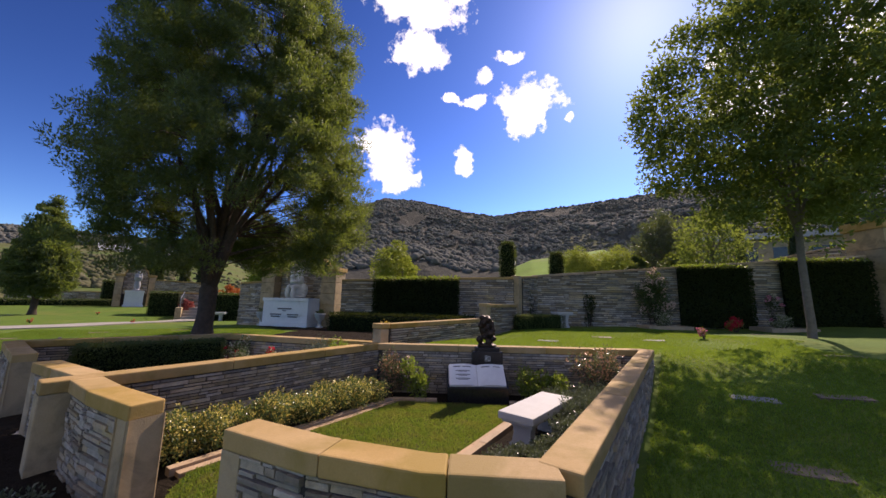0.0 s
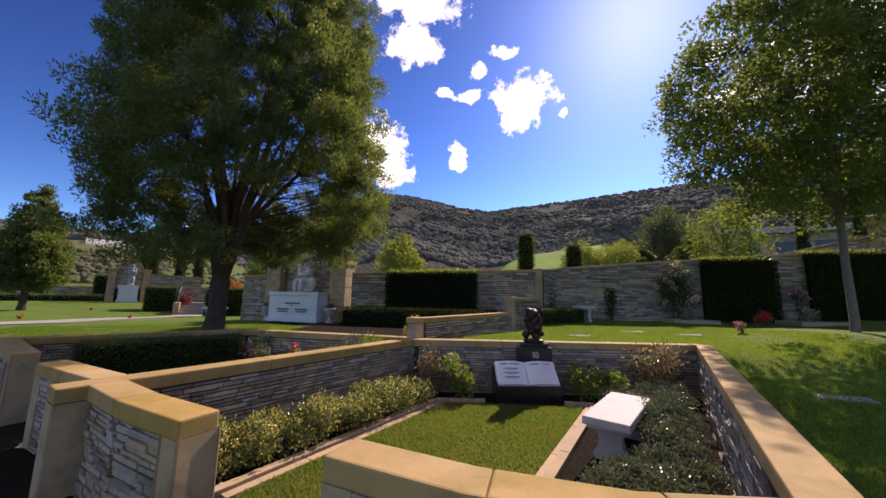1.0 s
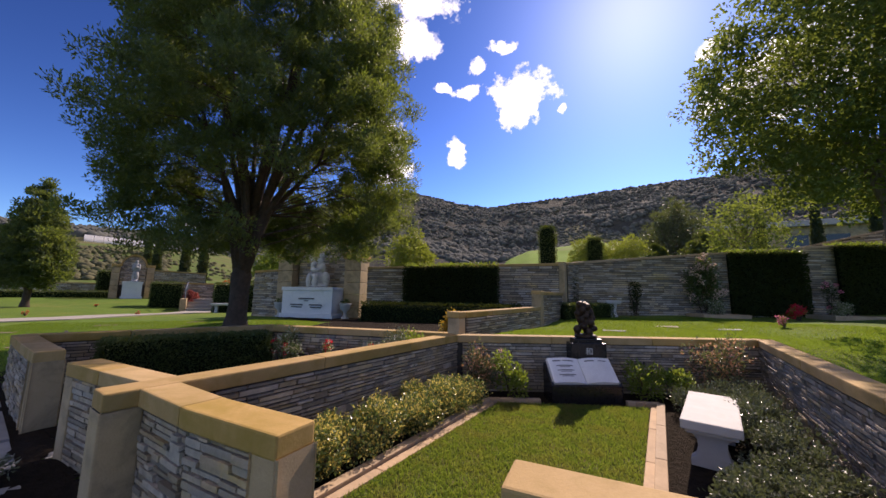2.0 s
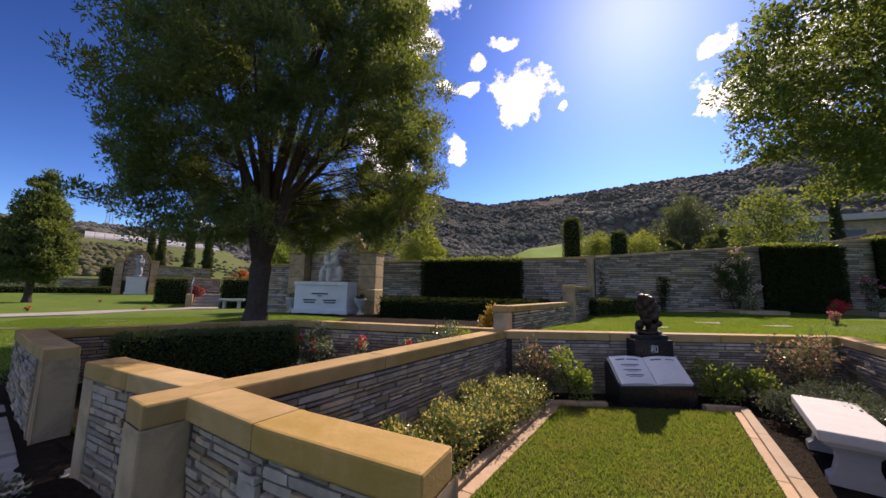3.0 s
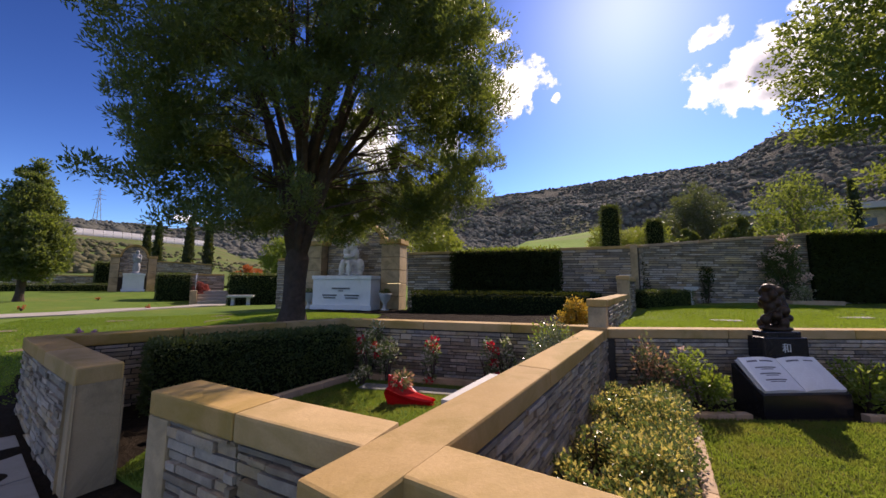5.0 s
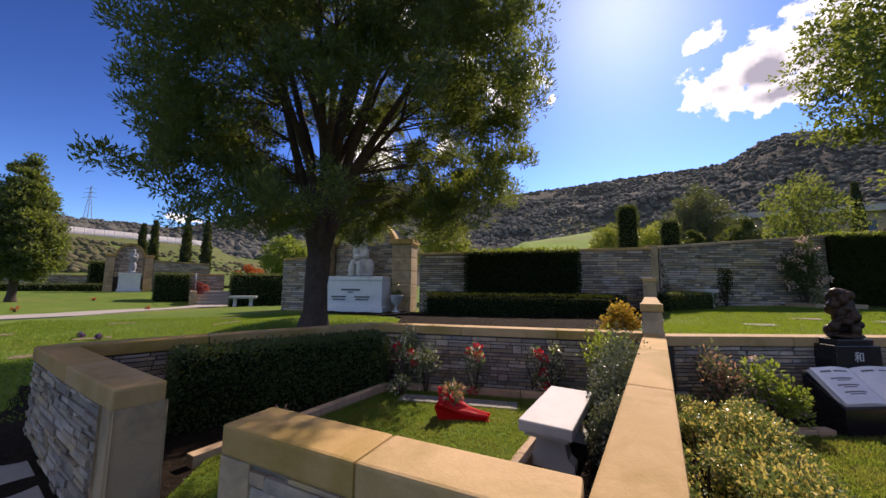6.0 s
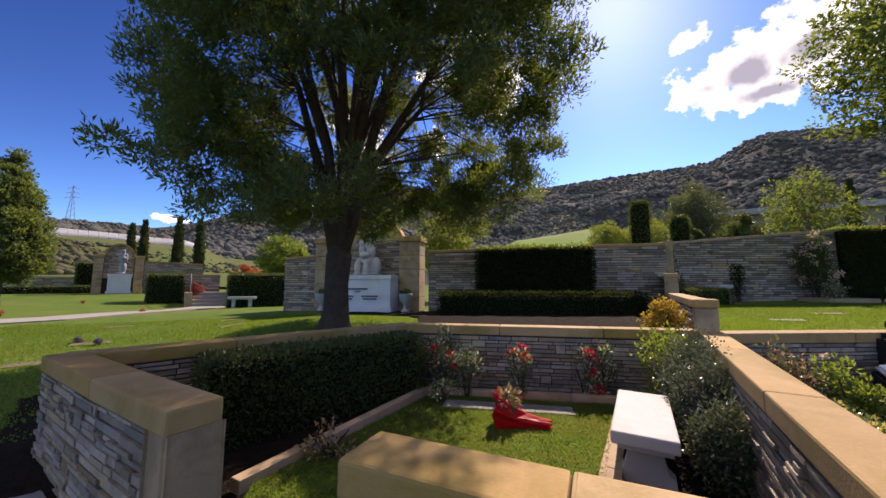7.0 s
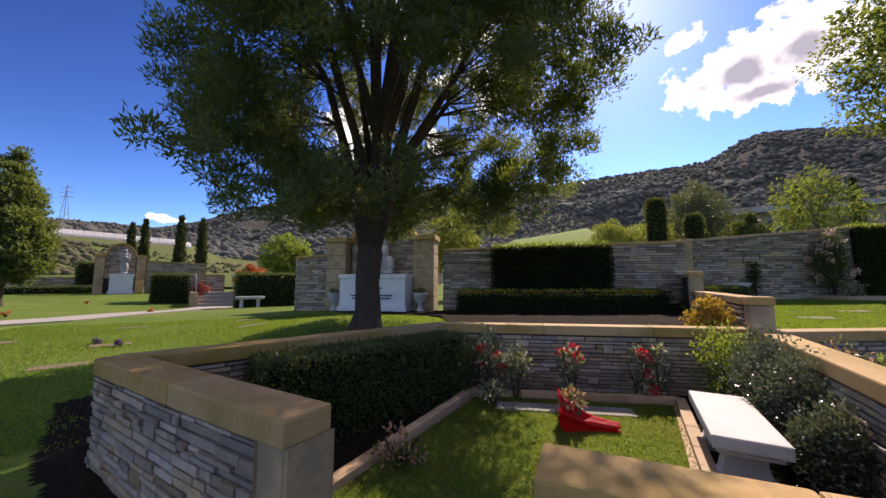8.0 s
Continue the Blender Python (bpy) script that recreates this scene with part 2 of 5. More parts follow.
L_GRASS = leafy("grass_blades", (0.075, 0.155, 0.03), (0.15, 0.245, 0.05), 0.55, 0.55, 0.08, (0.28, 0.24, 0.09), spec=0.15, patch=(0.25, 0.18, 0.075))
L_LAWN = leafy("lawn_blades", (0.095, 0.21, 0.024), (0.16, 0.29, 0.042), 0.58, 0.5, 0.06, (0.27, 0.26, 0.09), spec=0.2)
L_BUSH = leafy("chaparral_bushes", (0.10, 0.105, 0.09), (0.16, 0.157, 0.135), 0.1, 0.9, spec=0.05)
# near-black colour stands for the shade between and behind leaves
L_CORE = mottled("foliage_shade_core", (0.012, 0.02, 0.008), (0.02, 0.03, 0.012), 8, 0.95, 40, 0.5, spec=0.02)
P_RED = leafy("red_petals", (0.62, 0.02, 0.03), (0.75, 0.05, 0.07), 0.3, 0.5, green=0.0)
P_PINK = leafy("pink_petals", (0.70, 0.12, 0.26), (0.78, 0.32, 0.38), 0.3, 0.5, green=0.0)
P_CREAM = leafy("cream_petals", (0.75, 0.62, 0.45), (0.78, 0.5, 0.42), 0.3, 0.5, green=0.0)
P_VIOLET = leafy("violet_petals", (0.14, 0.05, 0.28), (0.25, 0.1, 0.35), 0.3, 0.5, green=0.0)
P_YELLOW = leafy("yellow_petals", (0.75, 0.5, 0.04), (0.8, 0.42, 0.03), 0.3, 0.5, green=0.0)
P_FOIL = leafy("red_wrapping", (0.75, 0.015, 0.02), (0.66, 0.01, 0.015), 0.5, 0.35, green=0.0)


# ---- mesh helpers ----
def rng(seed):
    return np.random.default_rng(seed)


def obj(name, data, mat=None, parent=None, label=""):
    ob = new(name, data)
    if mat is not None and not data.materials:
        data.materials.append(mat)
    if parent is not None:
        ob.parent = parent
        ob.matrix_parent_inverse = Matrix.LocRotScale(parent.location, parent.rotation_euler, parent.scale).inverted() if parent.parent is None else Matrix.Identity(4)
    return tagged(ob, label)


def mesh_of(name, bm, smooth=False):
    me = bpy.data.meshes.new(name)
    bm.normal_update()
    bm.to_mesh(me)
    bm.free()
    if smooth:
        me.polygons.foreach_set("use_smooth", [True] * len(me.polygons))
    return me


def part(name, bm, mat, parent=None, label="", smooth=False):
    return obj(name, mesh_of(name, bm, smooth), mat, parent, label)


def thing(name, x=0.0, y=0.0, z=0.0, rz=0.0, label="", category="", group="", kind=""):
    """An empty at a thing's base, to hold its parts."""
    e = new(name)
    e.location, e.rotation_euler = (x, y, z), (0, 0, radians(rz))
    e.empty_display_size = 0.1
    return tagged(e, label, category, group, kind)


def local(name, bm, mat, parent, label="", smooth=False):
    """A part whose mesh is given in its thing's own coordinates."""
    ob = new(name, mesh_of(name, bm, smooth))
    ob.data.materials.append(mat)
    ob.parent = parent
    return tagged(ob, label)


def raw(name, verts, faces, mat, smooth=False):
    me = bpy.data.meshes.new(name)
    verts, faces = np.asarray(verts, dtype=np.float32), np.asarray(faces, dtype=np.int32)
    k = faces.shape[1]
    me.vertices.add(len(verts))
    me.vertices.foreach_set("co", verts.ravel())
    me.loops.add(faces.size)
    me.loops.foreach_set("vertex_index", faces.ravel())
    me.polygons.add(len(faces))
    me.polygons.foreach_set("loop_start", np.arange(0, faces.size, k, dtype=np.int32))
    me.polygons.foreach_set("use_smooth", np.full(len(faces), smooth))
    me.update(calc_edges=True)
    me.materials.append(mat)
    return me


def box(bm, x0, x1, y0, y1, z0, z1, bevel=0.0, m=None):
    r = bmesh.ops.create_cube(bm, size=1)
    for v in r["verts"]:
        v.co = Vector((x0 + (v.co.x + 0.5) * (x1 - x0), y0 + (v.co.y + 0.5) * (y1 - y0), z0 + (v.co.z + 0.5) * (z1 - z0)))
        if m is not None:
            v.co = m @ v.co
    if bevel:
        es = list({e for v in r["verts"] for e in v.link_edges})
        bmesh.ops.bevel(bm, geom=es, offset=bevel, segments=2, affect="EDGES", profile=0.6)


def lathe(bm, prof, seg=20, m=None):
    rings = []
    for r, z in prof:
        ring = []
        for i in range(seg):
            a = 2 * math.pi * i / seg
            co = Vector((r * math.cos(a), r * math.sin(a), z))
            ring.append(bm.verts.new(m @ co if m is not None else co))
        rings.append(ring)
    for a, b in zip(rings, rings[1:]):
        for i in range(seg):
            bm.faces.new((a[i], a[(i + 1) % seg], b[(i + 1) % seg], b[i]))
    bm.faces.new(rings[0][::-1])
    bm.faces.new(rings[-1])


def tube(bm, pts, radii, seg=8):
    pts = [Vector(p) for p in pts]
    rings = []
    for i, p in enumerate(pts):
        d = (pts[min(i + 1, len(pts) - 1)] - pts[max(i - 1, 0)]).normalized()
        a = d.orthogonal().normalized() if i == 0 else (a - d * a.dot(d)).normalized()
        b = d.cross(a)
        rings.append([bm.verts.new(p + (a * math.cos(2 * math.pi * k / seg) + b * math.sin(2 * math.pi * k / seg)) * radii[i]) for k in range(seg)])
    for r0, r1 in zip(rings, rings[1:]):
        for k in range(seg):
            bm.faces.new((r0[k], r0[(k + 1) % seg], r1[(k + 1) % seg], r1[k]))
    bm.faces.new(rings[0][::-1])
    bm.faces.new(rings[-1])


def leaves(name, pts, ups, length, width, mat, seed=0, lean=0.7):
    """Many small folded leaves: at pts, growing along ups with some scatter."""
    r = rng(seed)
    n = len(pts)
    d = ups + r.normal(0, lean, (n, 3))
    d /= np.linalg.norm(d, axis=1, keepdims=True) + 1e-9
    s = np.cross(d, r.normal(0, 1, (n, 3)))
    s /= np.linalg.norm(s, axis=1, keepdims=True) + 1e-9
    nn = np.cross(d, s)
    ln = length * r.uniform(0.6, 1.25, (n, 1))
    w = width * r.uniform(0.7, 1.2, (n, 1))
    base, tip = pts, pts + d * ln + nn * ln * r.uniform(-0.25, 0.05, (n, 1))
    mid = pts + d * ln * 0.5 + nn * w * 0.25
    v = np.stack([base, mid + s * w * 0.5, tip, mid - s * w * 0.5], 1).reshape(-1, 3)
    f = np.arange(4 * n).reshape(n, 4)
    return raw(name, v, f, mat)


def blob_points(n, seed, rx, ry, rz, shell=0.5, flat=0.0):
    """Points in the outer part of a lumpy ellipsoid, and outward directions."""
    r = rng(seed)
    d = r.normal(0, 1, (n, 3))
    d /= np.linalg.norm(d, axis=1, keepdims=True)
    d[:, 2] = np.where(d[:, 2] < -flat, -d[:, 2], d[:, 2]) if flat < 1 else d[:, 2]
    lump = 1 + 0.16 * np.sin(d[:, 0] * 5 + seed) * np.cos(d[:, 1] * 6 + seed * 2) + 0.1 * np.sin(d[:, 2] * 9 + d[:, 0] * 7)
    rad = (1 - shell * r.uniform(0, 1, n) ** 1.6) * lump
    return d * rad[:, None] * np.array([rx, ry, rz]), d


def shrub(name, x, y, z, rx, ry, h, mat, n=700, size=0.035, seed=1, label="", category="shrub", group="", flowers=None, nf=0, fsize=0.035, rz=0.0, slim=0.55):
    """A bush: a few bare stems, many leaves and, where it blooms, flower heads."""
    t = thing(name, x, y, z, rz, label, category, group)
    r = rng(seed)
    bm = bmesh.new()
    for i in range(6):
        a = r.uniform(0, 6.28)
        e = Vector((math.cos(a) * rx * 0.6, math.sin(a) * ry * 0.6, h * r.uniform(0.55, 0.85)))
        tube(bm, [(0.0 + e.x * 0.1, e.y * 0.1, -0.02), (e.x * 0.5, e.y * 0.5, e.z * 0.6), tuple(e)], [0.012, 0.008, 0.004], 5)
    tagged(local("stem_mass", bm, M_BARK, t), kind="stuff")
    # a few clumps give the outline its gaps
    k = max(5, int(n / 110))
    cs, cd = blob_points(k, seed + 7, rx * 0.62, ry * 0.62, h * 0.42, 0.5, 1.0)
    pts, ups = [], []
    for i in range(k):
        p, d = blob_points(n // k, seed * 31 + i, rx * 0.42, ry * 0.42, h * 0.26, 0.8, 1.0)
        c = cs[i] + np.array([0, 0, h * 0.55])
        pts.append(p + c)
        ups.append(d + np.array([0, 0, 0.5]))
    pts, ups = np.concatenate(pts), np.concatenate(ups)
    keep = pts[:, 2] > 0.015
    me = leaves("foliage", pts[keep], ups[keep], size, size * slim, mat, seed)
    fo = new("foliage", me)
    fo.parent = t
    if flowers is not None:
        for i in range(nf):
            c = cs[i % k] * 1.35 + np.array([0, 0, h * 0.62]) + r.normal(0, 0.04, 3) * rx * 3
            c[2] = max(c[2], 0.05)
            p, d = blob_points(26, seed + 100 + i, fsize, fsize, fsize * 0.8, 0.9, 1.0)
            fl = new("flower", leaves("flower", p, d, fsize * 0.8, fsize * 0.75, flowers, i, 0.3))
            fl.location = c
            fl.parent = t
    return t


def sweep(pts, width, z0, z1, bevel=0.0, m=None):
    """A bar of constant width along a line in plan, mitred at its bends."""
    bm = bmesh.new()
    p = [Vector((*q[:2], 0)) for q in pts]
    zz = [(q[2] if len(q) > 2 else 0.0) for q in pts]
    rings = []
    for i, q in enumerate(p):
        a = (p[i] - p[i - 1]).normalized() if i else (p[1] - p[0]).normalized()
        b = (p[i + 1] - p[i]).normalized() if i < len(p) - 1 else a
        t = (a + b).normalized()
        n = Vector((-t.y, t.x, 0)) * (width / 2 / max(0.4, t.dot(a)))
        rings.append([bm.verts.new(c) for c in (q + n + Vector((0, 0, z0 + zz[i])), q - n + Vector((0, 0, z0 + zz[i])), q - n + Vector((0, 0, z1 + zz[i])), q + n + Vector((0, 0, z1 + zz[i])))])
    for a, b in zip(rings, rings[1:]):
        for k in range(4):
            bm.faces.new((a[k], a[(k + 1) % 4], b[(k + 1) % 4], b[k]))
    bm.faces.new(rings[0][::-1])
    bm.faces.new(rings[-1])
    bmesh.ops.recalc_face_normals(bm, faces=bm.faces)
    if bevel:
        bmesh.ops.bevel(bm, geom=[e for e in bm.edges if e.calc_face_angle(0) > 0.6], offset=bevel, segments=2, affect="EDGES", profile=0.6)
    return bm


def inside(px, py, poly):
    c = np.zeros(np.shape(px), bool)
    j = len(poly) - 1
    for i in range(len(poly)):
        xi, yi, xj, yj = *poly[i], *poly[j]
        c ^= ((yi > py) != (yj > py)) & (px < (xj - xi) * (py - yi) / (yj - yi + 1e-12) + xi)
        j = i
    return c


# ---- plan ----
CAP = 0.77  # top of the low walls
A_FRONT = [(0.54, 1.66), (-0.06, 1.70), (-0.62, 1.87), (-1.17, 2.13)]
A_FRONT_L = [(-2.03, 2.49), (-2.62, 2.80), (-3.18, 3.17)]
B_FRONT_R = [(-3.28, 3.31), (-3.80, 3.58), (-4.34, 3.87)]
B_FRONT_L = [(-5.06, 4.27), (-5.70, 4.72), (-6.66, 5.42)]
DIVIDER = [(-3.37, 2.98), (-1.12, 6.16)]
RIGHT = [(0.54, 1.66), (3.52, 6.02)]
LEFT = [(-6.60, 5.36), (-4.29, 7.12)]
A_BACK = [(-1.10, 6.10), (3.52, 6.00)]
B_BACK = [(-4.29, 7.12), (-1.14, 6.30)]
PLOT_A = [(0.52, 1.72), (-1.2, 2.16), (-2.03, 2.5), (-3.30, 3.10), (-1.12, 6.12), (3.48, 6.00)]
PLOT_B = [(-3.30, 3.10), (-4.34, 3.88), (-5.06, 4.30), (-6.60, 5.38), (-4.29, 7.10), (-1.12, 6.22)]

# ---- ground ----
HEIGHTS = [(0, 0, -.06), (-3, 1, -.06), (-5, 3, .03), (-6, 4, .06), (-4.7, 3.9, .04), (1.3, 2, -.02), (2.5, .5, 0), (2.7, 3.6, .14), (4.2, 4.7, .36), (4.2, 6.9, .66), (0, 6.9, .66), (-3, 7.9, .58),
           (-5.6, 8.5, .66), (-8.7, 7.3, .30), (-7.6, 5, .1), (8, 7.5, .86), (5.2, 4.4, .45), (7, 5.8, .74), (4, 12, .76), (7, 11.5, .8), (14, 11.5, .98), (-5, 13, .45), (-10, 15, .4),
           (-13, 10, .35), (-13, 17.5, .3), (-19, 16, .5), (-20, 22, .76), (-27, 25, .95), (14, 20, 1.8), (20, 24, 2.6), (15, 30, 3), (28, 34, 4.5), (-12, 4, .1), (12, 2, .6), (0, -8, -.1), (-12, -6, -.1), (12, -8, .2), (-40, 30, 1), (40, 30, 2), (0, 40, 1.2), (-40, -40, 0), (40, -40, 1)]
_h = np.array(HEIGHTS)


def ground_z(x, y):
    x, y = np.asarray(x, float), np.asarray(y, float)
    d2 = (x[..., None] - _h[:, 0]) ** 2 + (y[..., None] - _h[:, 1]) ** 2
    w = 1 / (d2 + 0.25) ** 1.7
    return (w * _h[:, 2]).sum(-1) / w.sum(-1)


def gz(x, y):
    return float(ground_z(np.array([x]), np.array([y]))[0])


def axis(lo, hi, step, far):
    a = list(np.arange(lo, hi, step))
    s = step
    while a[-1] < far:
        s *= 1.22
        a.append(a[-1] + s)
    s, b = step, [lo]
    while b[-1] > -far:
        s *= 1.22
        b.append(b[-1] - s)
    return np.array(b[:0:-1] + a)


gx, gy = axis(-8.0, 5.0, 0.075, 900), axis(-0.5, 8.5, 0.075, 900)
XX, YY = np.meshgrid(gx, gy)
ZZ = ground_z(XX, YY)
_n1 = np.sin(XX * 1.7 + np.sin(YY * 1.1)) * np.cos(YY * 1.3 + np.sin(XX * 0.9))
ZZ = ZZ + 0.012 * _n1 * (ZZ > 0.1)
ZZ[inside(XX, YY, PLOT_A) | inside(XX, YY, PLOT_B)] = -0.3
idx = np.arange(XX.size).reshape(XX.shape)
F = np.stack([idx[:-1, :-1], idx[:-1, 1:], idx[1:, 1:], idx[1:, :-1]], -1).reshape(-1, 4)
tagged(new("ground", raw("ground", np.stack([XX, YY, ZZ], -1).reshape(-1, 3), F, M_TURF, True)), "mown green lawn rising gently over the memorial park", "lawn", kind="structure")


# ---- low walls of ledgestone under sandstone caps ----
def stone_shapes():
    out = []
    for k in range(10):
        r = rng(500 + k)
        bm = bmesh.new()
        bmesh.ops.create_cube(bm, size=1)
        bmesh.ops.subdivide_edges(bm, edges=bm.edges[:], cuts=1, use_grid_fill=True)
        for v in bm.verts:
            rim = (abs(v.co.x) > .4) + (abs(v.co.z) > .4)
            v.co.y *= 1.02 - .04 * rim + r.uniform(-.045, .045)
            v.co.x += r.uniform(-0.014, 0.014)
            v.co.z += r.uniform(-0.028, 0.028)
        me = mesh_of("stone", bm)
        me.materials.append(M_LEDGE)
        out.append(me)
    return out


STONES = stone_shapes()


def courses(length, height, seed, lo=0.028, hi=0.052):
    """Places of the stones on one face: (start, length, bottom, height)."""
    r = rng(seed)
    out, z = [], 0.0
    while z < height - 0.012:
        h = min(r.uniform(lo, hi), height - z)
        x = r.uniform(-0.2, 0)
        while x < length:
            w = r.uniform(0.07, 0.33)
            a, b = max(0, x), min(length, x + w)
            if b - a > 0.03:
                out.append((a, b - a, z, h))
            x += w
        z += h
    # a few square blocks stand across two or three courses
    big = []
    for _ in range(int(length * height * 2.6)):
        bx, bz, bw, bh = r.uniform(0, max(0.01, length - 0.2)), r.uniform(0, max(0.01, height - 0.12)), r.uniform(0.1, 0.2), r.uniform(0.08, 0.12)
        zs = sorted({s[2] for s in out} | {height})
        bz = min(zs, key=lambda q: abs(q - bz))
        bh = min((q for q in zs if q > bz + 0.06), default=height) - bz
        if bh < 0.05:
            continue
        keep = [(bx, bw, bz, bh)]
        for s in out:
            if s[0] < bx + bw and s[0] + s[1] > bx and s[2] < bz + bh - 0.004 and s[2] + s[3] > bz + 0.004:
                if bx - s[0] > 0.03:
                    keep.append((s[0], bx - s[0], s[2], s[3]))
                if s[0] + s[1] - bx - bw > 0.03:
                    keep.append((bx + bw, s[0] + s[1] - bx - bw, s[2], s[3]))
            else:
                keep.append(s)
        out = keep
    return out


def face_stones(parent, p, q, side, z0, z1, seed, half=0.075, hi=0.052):
    p, q = Vector((*p, 0)), Vector((*q, 0))
    d = q - p
    L = d.length
    d.normalize()
    n = Vector((-d.y, d.x, 0)) * side
    rz = math.atan2(d.y, d.x)
    r = rng(seed + 9)
    for a, w, z, h in courses(L, z1 - z0, seed, hi=hi):
        ob = new("stone", STONES[int(r.integers(10))])
        dep = r.uniform(0.031, 0.052)
        c = p + d * (a + w / 2) + n * (half + dep / 2 - 0.018) + Vector((0, 0, z0 + z + h / 2))
        ob.matrix_world = Matrix.LocRotScale(c, Euler((0, 0, rz + r.normal(0, 0.004))), (max(0.02, w - 0.010), dep, max(0.014, h - 0.0115)))
        ob.parent = parent


def low_wall(name, pts, label, z0=-0.25, top=CAP, width=0.21, cap_h=0.105, joints=(), floor=None):
    w = tagged(part(name, sweep(pts, 0.15, z0, top - cap_h), M_MORTAR), label, "garden wall", kind="structure")
    # the cap is laid in lengths with fine joints
    total = sum((Vector(b[:2]) - Vector(a[:2])).length for a, b in zip(pts, pts[1:]))
    cuts = [0.0] + [j * total for j in joints] + [total]
    for a, b in zip(cuts, cuts[1:]):
        run, s = [], 0.0
        for u, v in zip(pts, pts[1:]):
            l = (Vector(v[:2]) - Vector(u[:2])).length
            at = lambda k: tuple(Vector((*u[:2], u[2] if len(u) > 2 else 0)).lerp(Vector((*v[:2], v[2] if len(v) > 2 else 0)), k))
            if s <= a < s + l:
                run.append(at((a - s + (0.002 if a else 0)) / l))
            if a < s < b:
                run.append(at(0))
            if s < b <= s + l + 1e-6:
                run.append(at(min(1, (b - s - (0.002 if b < total else 0)) / l)))
            s += l
        part("cap", sweep(run, width, top - cap_h, top, 0.012), M_CAP, w)
    return w


def pillar(parent, x, y, rz, z0, z1, wx, wy):
    bm = bmesh.new()
    box(bm, -wx / 2, wx / 2, -wy / 2, wy / 2, z0, z1, 0.012, pose(x, y, 0, 0, 0, rz))
    part("end_pillar", bm, M_PILLAR, parent)


def ang(p, q):
    return math.degrees(math.atan2(q[1] - p[1], q[0] - p[0]))


SHORT = "low wall of stacked grey ledgestone under a tan sandstone cap"
w_af = low_wall("wall_front_1", A_FRONT, SHORT, joints=(0.28, 0.62))
w_al = low_wall("wall_front_2", A_FRONT_L, SHORT, joints=(0.55,))
w_br = low_wall("wall_front_3", B_FRONT_R, SHORT, joints=(0.5,))
w_bl = low_wall("wall_front_4", B_FRONT_L, SHORT, joints=(0.45,))
w_dv = low_wall("wall_divider", DIVIDER, "dividing wall of grey ledgestone with a tan sandstone cap", top=CAP + 0.004, joints=(0.38, 0.7))
w_rt = low_wall("wall_side_1", RIGHT, "side wall of ledgestone with a tan cap", top=CAP + 0.003, joints=(0.3, 0.6))
w_lt = low_wall("wall_side_2", LEFT, "side wall of ledgestone behind a clipped hedge", top=CAP + 0.003, joints=(0.35, 0.7))
w_ab = low_wall("wall_back_1", A_BACK, "retaining back wall of ledgestone with a tan cap", joints=(0.3, 0.62))
w_bb = low_wall("wall_back_2", B_BACK, "retaining back wall of ledgestone with a tan cap", joints=(0.35, 0.7))
for w, pts, at in ((w_af, A_FRONT, -1), (w_al, A_FRONT_L, 0), (w_br, B_FRONT_R, -1), (w_bl, B_FRONT_L, 0)):
    e, k = Vector(pts[at]), Vector(pts[-2 if at else 1])
    c = e + (k - e).normalized() * 0.07
    pillar(w, c.x, c.y, ang(e, k), -0.25, CAP - 0.106, 0.16, 0.202)
e, k = Vector(DIVIDER[0]), Vector(DIVIDER[1])
c = e + (k - e).normalized() * 0.095
pillar(w_dv, c.x, c.y, ang(e, k), -0.25, CAP - 0.102, 0.2, 0.204)

# ---- plot floors, edgings ----
def sheet(name, poly, z, mat, label, category, thick=0.12):
    bm = bmesh.new()
    vs = [bm.verts.new((x, y, z)) for x, y in poly]
    f = bm.faces.new(vs)
    bmesh.ops.recalc_face_normals(bm, faces=[f])
    if f.normal.z < 0:
        f.normal_flip()
    r = bmesh.ops.extrude_face_region(bm, geom=[f])
    for v in r["geom"]:
        if isinstance(v, bmesh.types.BMVert):
            v.co.z -= thick
    bmesh.ops.recalc_face_normals(bm, faces=bm.faces)
    return tagged(part(name, bm, mat), label, category, kind="structure")


sheet("soil_1", PLOT_A, -0.01, M_SOIL, "dark mulched planting beds inside the low walls", "soil")
sheet("soil_2", PLOT_B, 0.07, M_SOIL, "dark mulched planting beds inside the low walls", "soil")
A_TURF = [(-0.62, 5.37), (1.22, 5.22), (-0.62, 2.42), (-1.15, 2.32), (-2.02, 2.70), (-2.14, 3.16)]
B_TURF = [(-4.02, 6.50), (-2.22, 6.04), (-3.45, 4.22), (-4.36, 4.02), (-5.06, 4.42), (-5.12, 4.95)]
sheet("turf_1", A_TURF, 0.015, M_DRY, "small clipped lawn with dry patches inside the plot", "lawn", 0.02)
sheet("turf_2", B_TURF, 0.095, M_TURF, "small shaded lawn inside the plot", "lawn", 0.02)


def edging(name, pts, z0, z1, mat, width, label, n=4):
    base = thing(name, *pts[0], 0, 0, label, "edging", "lawn edgings", "structure")
    for a, b in zip(pts, pts[1:]):
        A, B = Vector(a), Vector(b)
        for i in range(n):
            u, v = A.lerp(B, i / n), A.lerp(B, (i + 1) / n)
            d = (v - u).normalized() * 0.003
            part("slab", sweep([tuple(u + d), tuple(v - d)], width, z0, z1, 0.006), mat, base)
    return base


